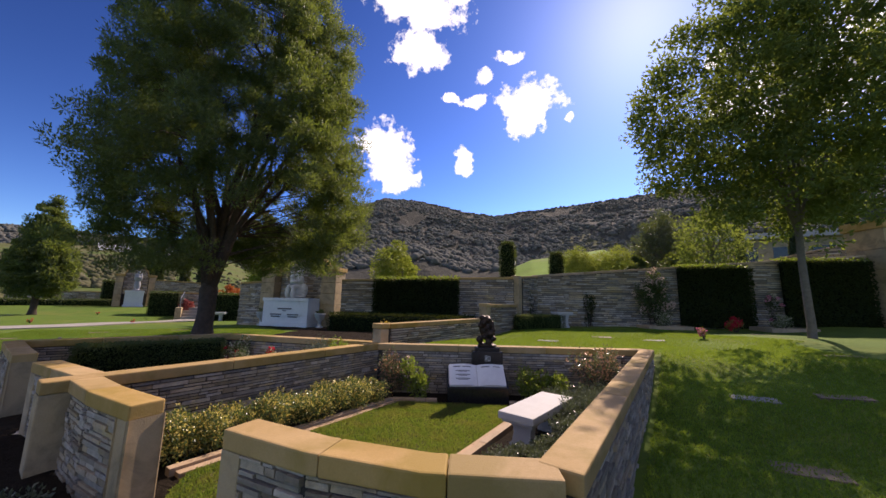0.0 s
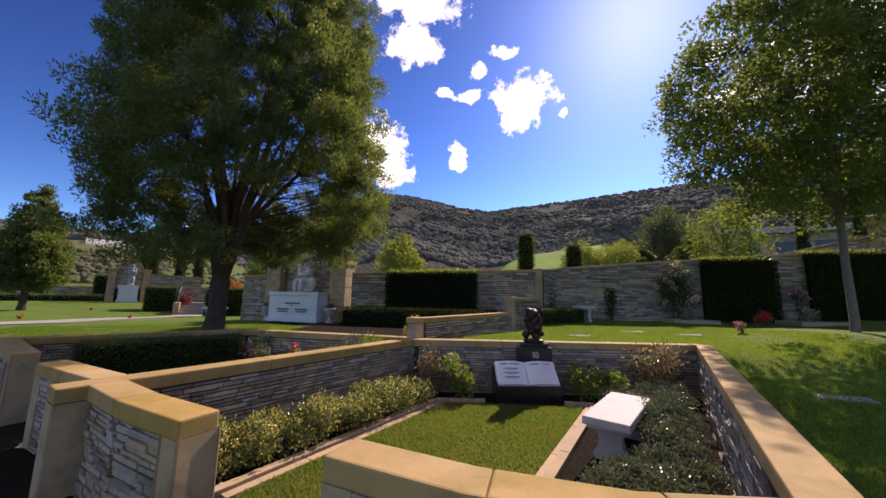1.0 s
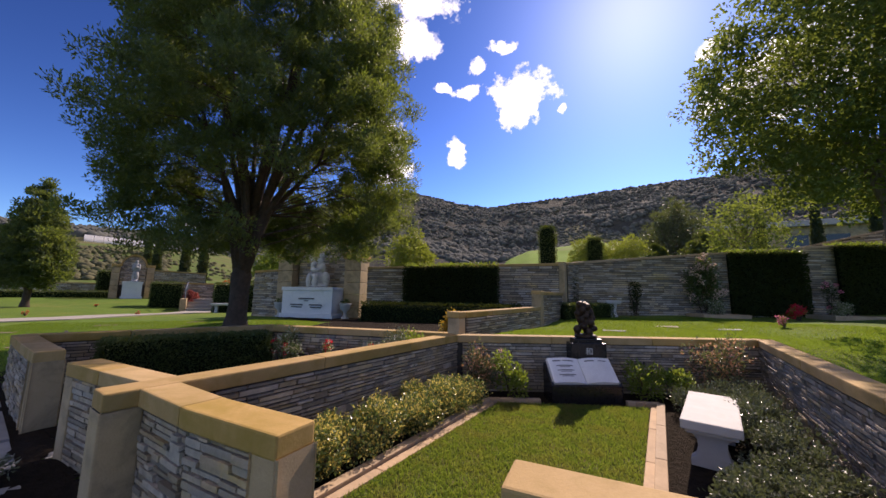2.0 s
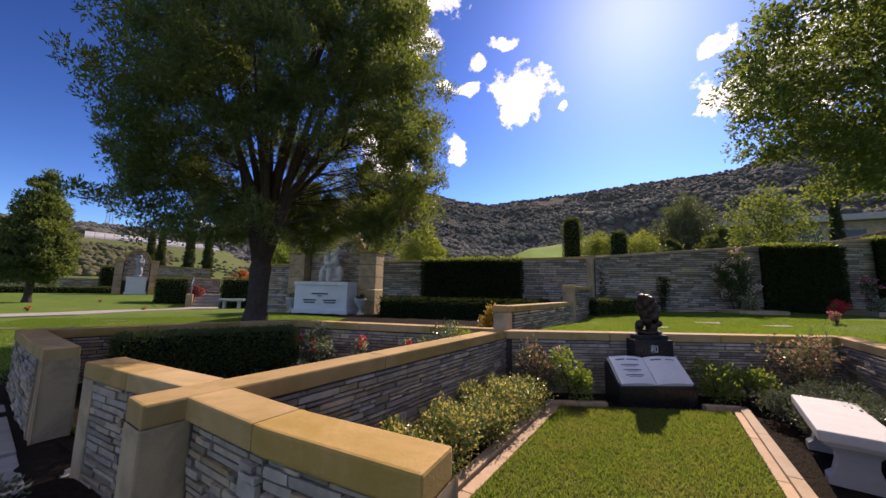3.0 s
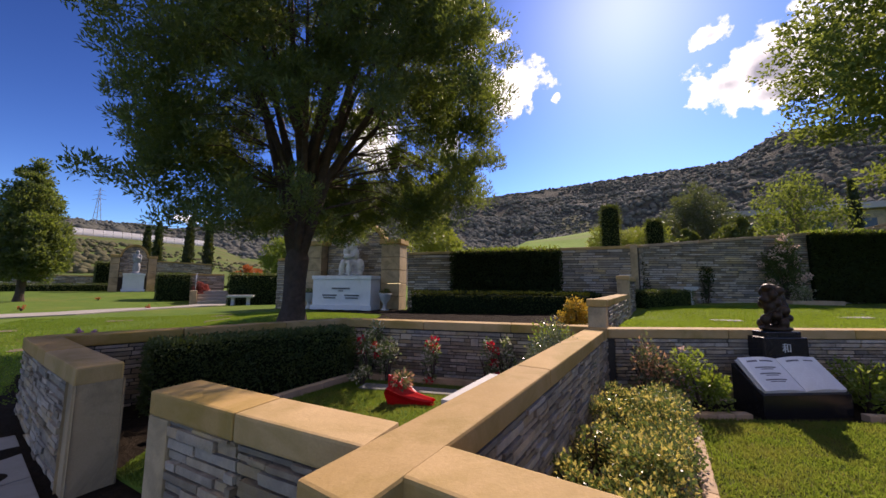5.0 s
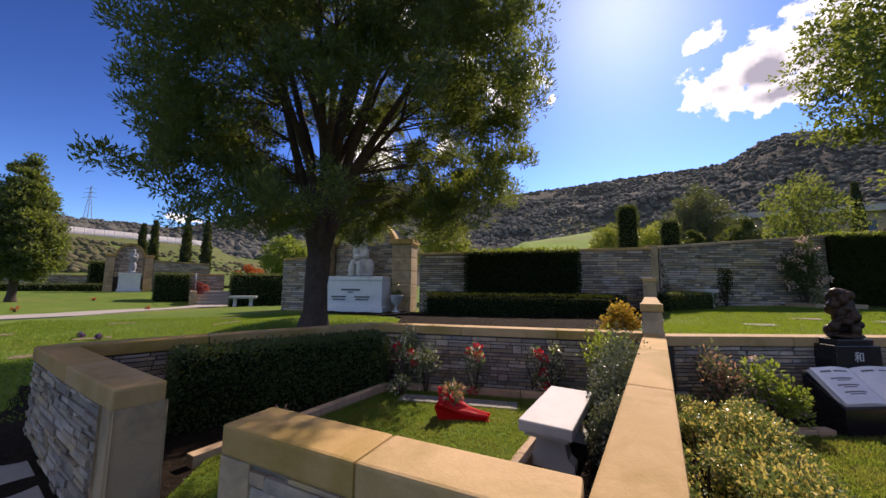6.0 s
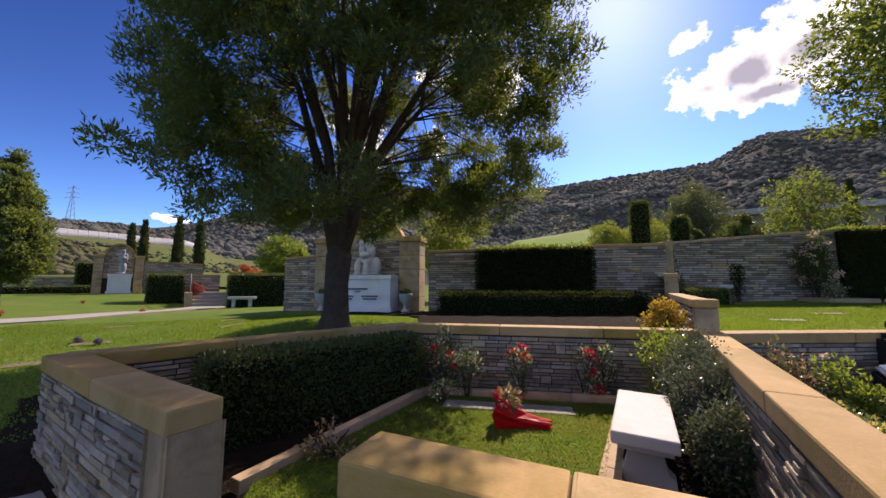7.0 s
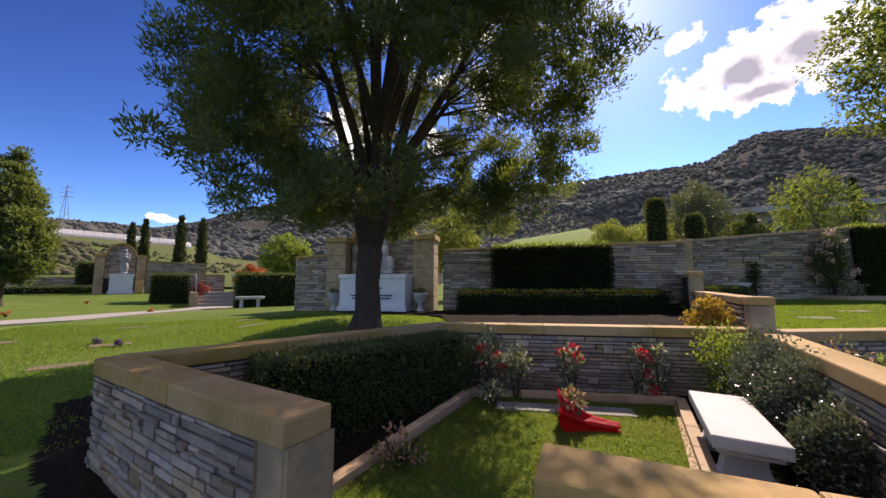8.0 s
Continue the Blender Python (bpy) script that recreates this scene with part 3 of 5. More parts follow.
edging("edging", [(-2.32, 3.14), (-0.74, 5.44), (-0.06, 5.42)], -0.05, 0.055, M_KERB, 0.085, "raised tan concrete edging round the small lawn")
edging("edging", [(1.02, 5.36), (1.42, 5.30), (-0.53, 2.36)], -0.05, 0.055, M_KERB, 0.085, "raised tan concrete edging round the small lawn")
edging("edging", [(-2.22, 3.12), (-0.66, 5.37)], -0.05, 0.03, M_TILE, 0.085, "flat terracotta strip inside the lawn edging")
edging("edging", [(1.30, 5.23), (-0.58, 2.42)], -0.05, 0.03, M_TILE, 0.085, "flat terracotta strip inside the lawn edging")
edging("edging", [(-5.20, 4.90), (-4.07, 6.60), (-2.13, 6.11)], 0.0, 0.15, M_KERB, 0.085, "raised concrete edging round the shaded lawn")
edging("edging", [(-2.13, 6.11), (-3.40, 4.22)], 0.0, 0.15, M_KERB, 0.085, "raised concrete edging beside the bench", 6)
edging("edging", [(-2.22, 6.02), (-3.46, 4.24)], 0.0, 0.105, M_TILE, 0.085, "flat tiled strip beside the lawn", 6)
edging("threshold", [(-1.20, 2.16), (-2.00, 2.49)], -0.1, 0.03, M_TILE, 0.24, "tan stone threshold in the wall's opening", 2)
edging("threshold", [(-4.36, 3.87), (-5.05, 4.27)], -0.1, 0.05, M_PAVE, 0.24, "grey stone threshold in the wall's opening", 2)

# dark mulched bed and a sheet of painted shade along the front walls
def draped(name, poly, mat, label, category, lift, step=.18):
    P = np.array(poly)
    lo, hi = P.min(0) - step, P.max(0) + step
    xs, ys = np.arange(lo[0], hi[0], step), np.arange(lo[1], hi[1], step)
    bm = bmesh.new()
    for x in xs:
        for y in ys:
            if inside(np.array([x + step / 2]), np.array([y + step / 2]), poly)[0]:
                q = [(x, y), (x + step, y), (x + step, y + step), (x, y + step)]
                bm.faces.new([bm.verts.new((a, b, gz(a, b) + lift + .012 * math.sin(a * 9) * math.cos(b * 8))) for a, b in q])
    bmesh.ops.remove_doubles(bm, verts=bm.verts, dist=.001)
    return tagged(part(name, bm, mat, smooth=True), label, category, kind="structure")


draped("mulch_shade_bed", [(-1.15, 2.1), (-2.0, 2.5), (-3.3, 3.1), (-4.3, 3.8), (-4.75, 3.25), (-3.6, 2.2), (-2.6, 1.4), (-1.5, 1.3)], M_SOIL, "dark mulched bed along the foot of the wall", "soil", .018, .07)

# soil-dark sheet over the ground here puts the tree's shade into colour
draped("mulch_shade_bed", [(-4.35, 3.62), (-4.55, 4.0), (-5.0, 4.3), (-5.3, 4.75), (-5.9, 5.4), (-7.1, 6.6), (-7.8, 6.3), (-7.0, 5.3), (-5.7, 4.3), (-4.8, 3.6)], M_SOIL, "dark soil sheet painting in shade along the wall's foot", "soil", .014, .05)

# front walk of grey slabs along the walls
walk_base = thing("pavement", -4.8, 3.6, gz(-4.8, 3.6), 0, "grey stone slabs of the walk before the walls", "pavement", "", "structure")
r = rng(77)
fd = Vector((-0.80, 0.60))
fn = Vector((-0.60, -0.80))
for i in range(-5, 12):
    for j in range(-2, 3):
        c = Vector((-4.98, 3.62)) + fd * (i * 0.62) + fn * (j * 0.62 + 1.24)
        if j < 1 and not (-1 <= i <= 3 or (i == 4 and j == 0)):
            continue
        z = gz(*c) + .022 + r.uniform(-0.004, 0.004)
        part("slab", sweep([tuple(c - fd * 0.305), tuple(c + fd * 0.305)], 0.61, z - 0.06, z, 0.006), M_PAVE, walk_base)

# ---- the upper dividing wall, far walls and columns ----
def joined_stones(parent, name, p, q, side, z0, z1, seed, half, lo=0.05, hi=0.085, top_q=None):
    """The ledgestones of a far wall face, in one mesh."""
    p, q = np.array([*p, 0.0]), np.array([*q, 0.0])
    L = np.linalg.norm(q - p)
    d = (q - p) / L
    n = np.array([-d[1], d[0], 0]) * side
    r = rng(seed)
    V, Fc = [], []
    z = z0
    while z < max(z1, top_q or z1):
        h = r.uniform(lo, hi)
        x = r.uniform(-0.3, 0)
        while x < L:
            w = r.uniform(0.14, 0.55)
            a, b = max(0, x), min(L, x + w)
            x += w
            lim = z1 + ((top_q or z1) - z1) * (a + b) / 2 / L
            hh = min(h, lim - z)
            if b - a < 0.04 or hh < 0.02:
                continue
            dep = half + r.uniform(0.008, 0.05)
            k = len(V)
            for zz in (z + 0.008, z + hh - 0.008):
                for xx, o in ((a + 0.007, half - 0.02), (b - 0.007, half - 0.02), (b - 0.007, dep), (a + 0.007, dep)):
                    V.append(p + d * xx + n * o + np.array([0, 0, zz]))
            Fc += [(k, k + 1, k + 5, k + 4), (k + 1, k + 2, k + 6, k + 5), (k + 2, k + 3, k + 7, k + 6), (k + 3, k, k + 4, k + 7), (k + 4, k + 5, k + 6, k + 7), (k + 3, k + 2, k + 1, k)]
        z += h
    ob = new(name, raw(name, V, Fc, M_LEDGE_FAR))
    ob.parent = parent
    return tagged(ob, kind="stuff")


def high_wall(name, p, q, z0, t0, t1, label, seed, thick=0.3, cap_w=0.38, cap_h=0.08, side=-1, cap_mat=None, both=False):
    w = tagged(part(name, sweep([(*p, t0), (*q, t1)], thick, -3.0, -cap_h), M_MORTAR), label, "stone wall", kind="structure")
    n = max(2, int((Vector(q) - Vector(p)).length / 1.6))
    for i in range(n):
        a, b = Vector((*p, t0)).lerp(Vector((*q, t1)), i / n + 0.001), Vector((*p, t0)).lerp(Vector((*q, t1)), (i + 1) / n - 0.001)
        part("cap", sweep([tuple(a), tuple(b)], cap_w, -cap_h, 0, 0.012), cap_mat or M_CAP, w)
    for sd in ((side, -side) if both else (side,)):
        joined_stones(w, "stones", p, q, sd, z0, t0 - cap_h, seed + sd, thick / 2, top_q=t1 - cap_h)
    return w


def column(name, x, y, rz, z0, z1, wx, wy, label, blocks=0.42, over=0.05, cap_h=0.14):
    t = thing(name, x, y, z0, rz, label, "pillar", "", "structure")
    H = z1 - z0 - cap_h
    nb = max(1, round(H / blocks))
    for i in range(nb):
        bm = bmesh.new()
        box(bm, -wx / 2, wx / 2, -wy / 2, wy / 2, i * H / nb + 0.004, (i + 1) * H / nb - 0.004, 0.012)
        local("block", bm, M_PILLAR, t)
    bm = bmesh.new()
    box(bm, -wx / 2 - over, wx / 2 + over, -wy / 2 - over, wy / 2 + over, H, H + cap_h, 0.015)
    local("capstone", bm, M_CAP, t)
    return t


# lower run behind the junction post
u_dir = ang((-1.12, 6.2), (1.15, 9.55))
column("junction_post", -1.10, 6.22, u_dir, 0.5, 1.10, 0.2, 0.2, "square tan stone post where the low walls meet", 0.6, 0.012, 0.09)
w_u1 = low_wall("wall_upper_1", [(-1.02, 6.34), (1.12, 9.50)], "low ledgestone wall with a tan cap rising behind the plots", z0=0.2, top=1.09, width=0.21, cap_h=0.09, joints=(0.25, 0.5, 0.75))
joined_stones(w_u1, "stones", (-1.0, 6.36), (1.12, 9.50), -1, 0.55, 1.0, 41, 0.075, 0.03, 0.055)
joined_stones(w_u1, "stones", (-1.0, 6.36), (1.12, 9.50), 1, 0.40, 1.0, 42, 0.075, 0.03, 0.055)
w_u2 = low_wall("wall_upper_2", [(1.12, 9.50), (2.34, 11.22)], "stepped ledgestone wall with a tan cap", z0=0.2, top=1.47, width=0.24, cap_h=0.09)
joined_stones(w_u2, "stones", (1.2, 9.62), (2.34, 11.22), -1, 0.6, 1.38, 43, 0.075, 0.03, 0.06)
column("step_post", 1.17, 9.58, u_dir, 0.55, 1.49, 0.24, 0.24, "short tan post at the step of the wall", 0.8, 0.012, 0.09)
column("wall_column", 2.42, 11.25, u_dir, 0.6, 2.40, 0.26, 0.26, "square tan stone column at the wall's corner", 1.7, 0.0, 0.03)
w_f1 = high_wall("wall_far_1", (2.34, 11.28), (-3.80, 13.05), 0.45, 2.36, 2.27, "high grey ledgestone wall with ivy and a thin cap", 51, side=1)
w_f2 = high_wall("wall_far_2", (2.50, 11.35), (3.25, 12.35), 0.6, 2.40, 2.50, "short return of the ledgestone wall", 52)
w_f3 = high_wall("wall_far_3", (3.2, 12.42), (14.2, 11.45), 0.7, 2.52, 3.36, "long grey ledgestone wall under a sloping pale coping", 53, cap_mat=M_KERB)
column("gate_column", 14.75, 11.3, 0, 0.8, 4.5, 1.1, 1.1, "large tan stone column closing the long wall", 0.75, 0.06, 0.3)
w_f4 = high_wall("wall_far_4", (-7.35, 14.15), (-8.5, 14.55), 0.4, 2.2, 2.15, "grey ledgestone wall beside the memorial niche", 54, side=1)

# ---- memorial niche with marble tomb and statue ----
NX, NY, NR = -5.72, 13.72, -16.0


def niche(name, x, y, z, rz, s, label):
    t = thing(name, x, y, z, rz, label, "memorial niche", "", "structure")
    # arched back wall
    bm = bmesh.new()
    prof = [(-1.08 * s, 0.0), (1.08 * s, 0.0), (1.08 * s, 2.15 * s)] + [(0.98 * s * math.cos(a), 2.15 * s + 0.72 * s * math.sin(a)) for a in np.linspace(0.05, math.pi - 0.05, 14)] + [(-1.08 * s, 2.15 * s)]
    fr = [bm.verts.new((px, 0.12, pz)) for px, pz in prof]
    f = bm.faces.new(fr)
    ex = bmesh.ops.extrude_face_region(bm, geom=[f])
    for v in ex["geom"]:
        if isinstance(v, bmesh.types.BMVert):
            v.co.y += 0.25
    bmesh.ops.recalc_face_normals(bm, faces=bm.faces)
    local("niche_wall", bm, M_MORTAR, t)
    # stones of the back wall
    r = rng(61)
    V, Fc = [], []
    zc = 0.9 * s
    while zc < 2.84 * s:
        h = r.uniform(0.05, 0.085)
        half = 1.06 * s if zc + h < 2.15 * s else 0.96 * s * math.sqrt(max(0.0, 1 - ((zc + h - 2.15 * s) / (0.72 * s)) ** 2))
        xx = -half
        while xx < half - 0.05:
            w = min(r.uniform(0.15, 0.5), half - xx)
            k = len(V)
            dep = r.uniform(0.01, 0.035)
            for zz in (zc + 0.005, zc + h - 0.005):
                for a, o in ((xx + 0.005, 0.13), (xx + w - 0.005, 0.13), (xx + w - 0.005, 0.12 - dep), (xx + 0.005, 0.12 - dep)):
                    V.append((a, o, zz))
            Fc += [(k, k + 1, k + 5, k + 4), (k + 1, k + 2, k + 6, k + 5), (k + 2, k + 3, k + 7, k + 6), (k + 3, k, k + 4, k + 7), (k + 4, k + 5, k + 6, k + 7)]
            xx += w
        zc += h
    st = tagged(new("stones", raw("stones", V, Fc, M_LEDGE_FAR)), kind="stuff")
    st.parent = t
    # arch ring
    bm = bmesh.new()
    ring = []
    for a in np.linspace(0, math.pi, 22):
        ring.append([bm.verts.new((rr * s * math.cos(a), yy, 2.15 * s + zz * s * math.sin(a))) for rr, zz, yy in ((0.97, 0.71, 0.05), (1.11, 0.85, 0.05), (1.11, 0.85, 0.4), (0.97, 0.71, 0.4))])
    for a, b in zip(ring, ring[1:]):
        for k in range(4):
            bm.faces.new((a[k], a[(k + 1) % 4], b[(k + 1) % 4], b[k]))
    bm.faces.new(ring[0][::-1])
    bm.faces.new(ring[-1])
    bmesh.ops.recalc_face_normals(bm, faces=bm.faces)
    local("arch_moulding", bm, M_CAP, t)
    for sx in (-1, 1):
        H = 2.28 * s
        for i in range(5):
            bm = bmesh.new()
            box(bm, sx * 1.42 * s - 0.32 * s, sx * 1.42 * s + 0.32 * s, -0.25 * s, 0.4 * s, i * H / 5 * 0.93 + 0.005, (i + 1) * H / 5 * 0.93 - 0.005, 0.015)
            local("pilaster_block", bm, M_PILLAR, t)
        bm = bmesh.new()
        box(bm, sx * 1.42 * s - 0.37 * s, sx * 1.42 * s + 0.37 * s, -0.3 * s, 0.45 * s, H * 0.93, H, 0.015)
        local("pilaster_cap", bm, M_CAP, t)
    return t


niche("memorial_niche", NX, NY, 0.45, NR, 1.0, "arched ledgestone niche between two tan block pilasters")


def bars(parent, rows, y, mat):
    """Unreadable writing as plain bars on an upright face: (x, z, width, height)."""
    for x, z, w, h in rows:
        bm = bmesh.new()
        box(bm, x - w / 2, x + w / 2, y - 0.004, y + 0.004, z - h / 2, z + h / 2)
        local("inscription_bar", bm, mat, parent)


def tomb(x, y, z, rz, W, H, D, label):
    t = thing("marble_tomb", x, y, z, rz, label, "tomb")
    for nm, a, b, c in (("plinth", W / 2 + 0.05, 0, 0.14), ("body", W / 2, 0.14, H - 0.12), ("top_slab", W / 2 + 0.03, H - 0.12, H)):
        bm = bmesh.new()
        box(bm, -a, a, -D / 2 - (a - W / 2), D / 2, b, c, 0.015)
        last = local(nm, bm, M_MARBLE, t)
        if nm == "body":
            t["face"] = last.name
    return t


tb = tomb(-5.80, 13.22, 0.47, NR, 2.0, 1.06, 0.75, "white marble tomb with dark inscriptions before the niche")
bars(bpy.data.objects[tb["face"]], [(0.0, 0.66, 0.62, 0.05), (0.0, 0.585, 0.16, 0.03), (-0.38, 0.45, 0.5, 0.045), (0.38, 0.45, 0.5, 0.045), (-0.38, 0.37, 0.42, 0.04), (0.38, 0.37, 0.42, 0.04), (-0.66, 0.99, 0.5, 0.03)], -0.395, M_INK)


def lumps(specs, res=2, seed=3):
    """A smooth carved mass out of many ellipsoids: (x, y, z, rx, ry, rz)."""
    bm = bmesh.new()
    for x, y, z, a, b, c in specs:
        q = bmesh.ops.create_icosphere(bm, subdivisions=res, radius=1.0)
        for v in q["verts"]:
            v.co = Vector((x + v.co.x * a, y + v.co.y * b, z + v.co.z * c))
    return bm


def carved(name, x, y, z, rz, specs, mat, voxel, label, s=1.0):
    bm = lumps([tuple(v * s for v in q) for q in specs])
    ob = part(name, bm, mat, smooth=True)
    ob.location, ob.rotation_euler = (x, y, z), (0, 0, radians(rz))
    md = ob.modifiers.new("merge", "REMESH")
    md.mode, md.voxel_size, md.use_smooth_shade = "VOXEL", voxel, True
    return tagged(ob, label, "statue")


SEATED = [(0, 0, .06, .42, .3, .07), (.02, .05, .3, .33, .26, .3), (-.12, -.16, .42, .13, .2, .12), (.1, -.16, .4, .13, .2, .12), (-.14, -.3, .22, .1, .1, .24), (.12, -.3, .2, .1, .1, .22),
          (.05, .06, .66, .2, .16, .26), (.18, .02, .72, .1, .11, .2), (-.14, .0, .74, .1, .1, .2), (.08, .02, .95, .14, .12, .14), (.12, 0, 1.1, .09, .1, .12), (-.1, -.12, .78, .11, .1, .16),
          (-.12, -.14, .98, .075, .08, .09), (.02, -.2, .62, .2, .08, .07), (.3, .08, .3, .14, .16, .28), (-.28, .04, .26, .14, .15, .24), (.16, .06, 1.14, .11, .11, .1)]
carved("marble_statue", -5.74, 13.32, 1.53, NR, SEATED, M_STATUE, 0.028, "white marble carving of draped seated forms on the tomb")


def urn(x, y, z, label):
    t = thing("urn", x, y, z, 0, label, "urn", "urns beside the tomb")
    bm = bmesh.new()
    lathe(bm, [(.13, 0), (.13, .05), (.07, .08), (.05, .2), (.08, .26), (.16, .34), (.18, .46), (.2, .5), (.17, .51)])
    vase = local("vase", bm, M_WHITE, t, smooth=True)
    bm = bmesh.new()
    lathe(bm, [(.17, .495), (.21, .5), (.21, .525), (.16, .53)])
    local("rim", bm, M_WHITE, vase, smooth=True)
    p, d = blob_points(120, int(abs(x) * 100), .14, .14, .1, .8, 1)
    fo = new("foliage", leaves("foliage", p + np.array([0, 0, .55]), d, .08, .04, L_HEDGE, 4))
    fo.parent = t


urn(-4.52, 12.72, 0.46, "white stone urn with greenery beside the tomb")
urn(-7.12, 13.55, 0.45, "white stone urn with greenery beside the tomb")

# ---- plot: book monument, bronze figure, bench ----
BOOK = thing("book_monument", 0.56, 5.60, 0.0, 2.0, "open white stone book on a black granite block", "monument")
bm = bmesh.new()
box(bm, -0.42, 0.42, -0.27, 0.27, -0.03, 0.25, 0.008)
for v in bm.verts:
    if v.co.z > 0.2 and v.co.y > 0.1:
        v.co.z += 0.27
local("granite_base", bm, M_GRANITE, BOOK, "polished black granite")
BOOK.scale = (1.12, .60, .86)
tilt = pose(0, 0.0, 0.40, 34, 0, 0)
PAGES = []
for sx in (-1, 1):
    bm = bmesh.new()
    n = 10
    top, bot = [], []
    for yv in (-0.27, 0.27):
        a, b = [], []
        for i in range(n + 1):
            u = i / n
            xx = sx * (0.004 + 0.385 * u)
            zz = 0.055 + 0.014 * math.sin(math.pi * min(1, u * 1.15)) - 0.02 * (1 - u) ** 4
            a.append(bm.verts.new(tilt @ Vector((xx, yv, zz))))
            b.append(bm.verts.new(tilt @ Vector((xx, yv, 0.004))))
        top.append(a)
        bot.append(b)
    for i in range(n):
        bm.faces.new((top[0][i], top[0][i + 1], top[1][i + 1], top[1][i]))
        bm.faces.new((bot[0][i], bot[0][i + 1], bot[1][i + 1], bot[1][i]))
        bm.faces.new((top[0][i], top[0][i + 1], bot[0][i + 1], bot[0][i]))
        bm.faces.new((top[1][i], top[1][i + 1], bot[1][i + 1], bot[1][i]))
    for i in (0, n):
        bm.faces.new((top[0][i], top[1][i], bot[1][i], bot[0][i]))
    bmesh.ops.recalc_face_normals(bm, faces=bm.faces)
    page = local("page", bm, M_MARBLE, BOOK, smooth=False)
    PAGES.append(page)
bm = bmesh.new()
box(bm, -0.40, 0.40, -0.285, 0.285, -0.004, 0.012, 0.004, tilt)
local("cover", bm, M_WHITE, BOOK)
r = rng(12)
for x, y, w, h in [(-0.28, 0.2, 0.1, 0.026), (-0.14, 0.2, 0.13, 0.022), (0.13, 0.2, 0.12, 0.024), (0.29, 0.2, 0.1, 0.018), (-0.2, 0.09, 0.2, 0.018), (-0.2, 0.06, 0.12, 0.012), (-0.2, -0.01, 0.2, 0.018),
                   (-0.2, -0.04, 0.12, 0.012), (-0.2, -0.11, 0.2, 0.018), (-0.2, -0.14, 0.14, 0.012)]:
    bm = bmesh.new()
    rows = []
    for k in range(7):
        xx = x - w / 2 + w * k / 6
        u = min(1.0, abs(xx) / 0.385)
        zz = 0.055 + 0.014 * math.sin(math.pi * min(1, u * 1.15)) - 0.02 * (1 - u) ** 4
        rows.append([bm.verts.new(tilt @ Vector((xx, y + a * h / 2, zz + dz))) for a, dz in ((-1, .0022), (1, .0022), (1, -.006), (-1, -.006))])
    for a, b in zip(rows, rows[1:]):
        for k in range(4):
            bm.faces.new((a[k], a[(k + 1) % 4], b[(k + 1) % 4], b[k]))
    bm.faces.new(rows[0][::-1])
    bm.faces.new(rows[-1])
    bmesh.ops.recalc_face_normals(bm, faces=bm.faces)
    local("inscription_bar", bm, M_INK, PAGES[0] if x < 0 else PAGES[1])

PED = thing("granite_pedestal", 0.75, 5.87, -0.01, 0.0, "black granite pedestal with one pale carved character", "pedestal")
bm = bmesh.new()
box(bm, -0.25, 0.25, -0.10, 0.10, 0, 0.72, 0.01)
local("block", bm, M_GRANITE, PED)
bm = bmesh.new()
box(bm, -0.20, 0.20, -0.085, 0.085, 0.72, 0.78, 0.01)
local("upper_step", bm, M_GRANITE, PED)
txt = bpy.data.curves.new("character", "FONT")
txt.body, txt.size, txt.align_x, txt.align_y, txt.extrude = "\u548c", 0.11, "CENTER", "CENTER", 0.002
txt.materials.append(M_PALE)
ch = new("character", txt)
ch.parent = PED
ch.matrix_basis = pose(0, -0.102, 0.60, 90, 0, 0)

FIG = [(0, 0, .03, .17, .13, .04)]
r = rng(21)
for i in range(26):
    a, hgt = i * 2.4, 0.06 + 0.44 * i / 26
    rad = (0.115 - 0.05 * i / 26) * (1.15 if i % 3 else 0.5)
    FIG.append((rad * math.cos(a), rad * 0.7 * math.sin(a), hgt, r.uniform(.04, .062), r.uniform(.04, .06), r.uniform(.045, .065)))
FIG += [(-.1, 0, .33, .03, .035, .12), (.1, 0, .3, .035, .04, .13), (0.0, 0, .47, .075, .06, .055), (-.05, 0, .44, .05, .05, .06)]
carved("bronze_figure", 0.75, 5.87, 0.768, 0, FIG, M_BRONZE, 0.011, "dark bronze sculpture of twisted rounded forms on the pedestal")


def bench(x, y, z, rz, L, W, H, label, group=""):
    t = thing("stone_bench", x, y, z, rz, label, "bench", group)
    bm = bmesh.new()
    box(bm, -L / 2, L / 2, -W / 2, W / 2, H - 0.075, H, 0.012)
    local("seat", bm, M_WHITE, t)
    bm = bmesh.new()
    box(bm, -L / 2 + 0.03, L / 2 - 0.03, -W / 2 + 0.03, W / 2 - 0.03, H - 0.105, H - 0.07, 0.008)
    local("seat_moulding", bm, M_WHITE, t)
    for sx in (-1, 1):
        bm = bmesh.new()
        prof = [(.15, 0), (.15, .05), (.115, .08), (.095, .16), (.10, .22), (.13, H - .14), (.15, H - .10)]
        rings = []
        for w, zz in prof:
            rings.append([bm.verts.new((sx * (L / 2 - 0.2) + a * 0.055, b * w, zz)) for a, b in ((-1, -1), (1, -1), (1, 1), (-1, 1))])
        for a, b in zip(rings, rings[1:]):
            for k in range(4):
                bm.faces.new((a[k], a[(k + 1) % 4], b[(k + 1) % 4], b[k]))
        bm.faces.new(rings[0][::-1])
        bm.faces.new(rings[-1])
        bmesh.ops.bevel(bm, geom=[e for e in bm.edges if e.calc_face_angle(0) > 1.0], offset=0.008, segments=1, affect="EDGES")
        local("leg", bm, M_WHITE, t)
    return t


bench(1.11, 4.10, -0.01, 50, 1.10, 0.40, 0.39, "white cast stone bench among dark glossy shrubs")
bench(-2.65, 5.04, 0.08, 56, 0.90, 0.34, 0.33, "white cast stone bench beside the shaded lawn")

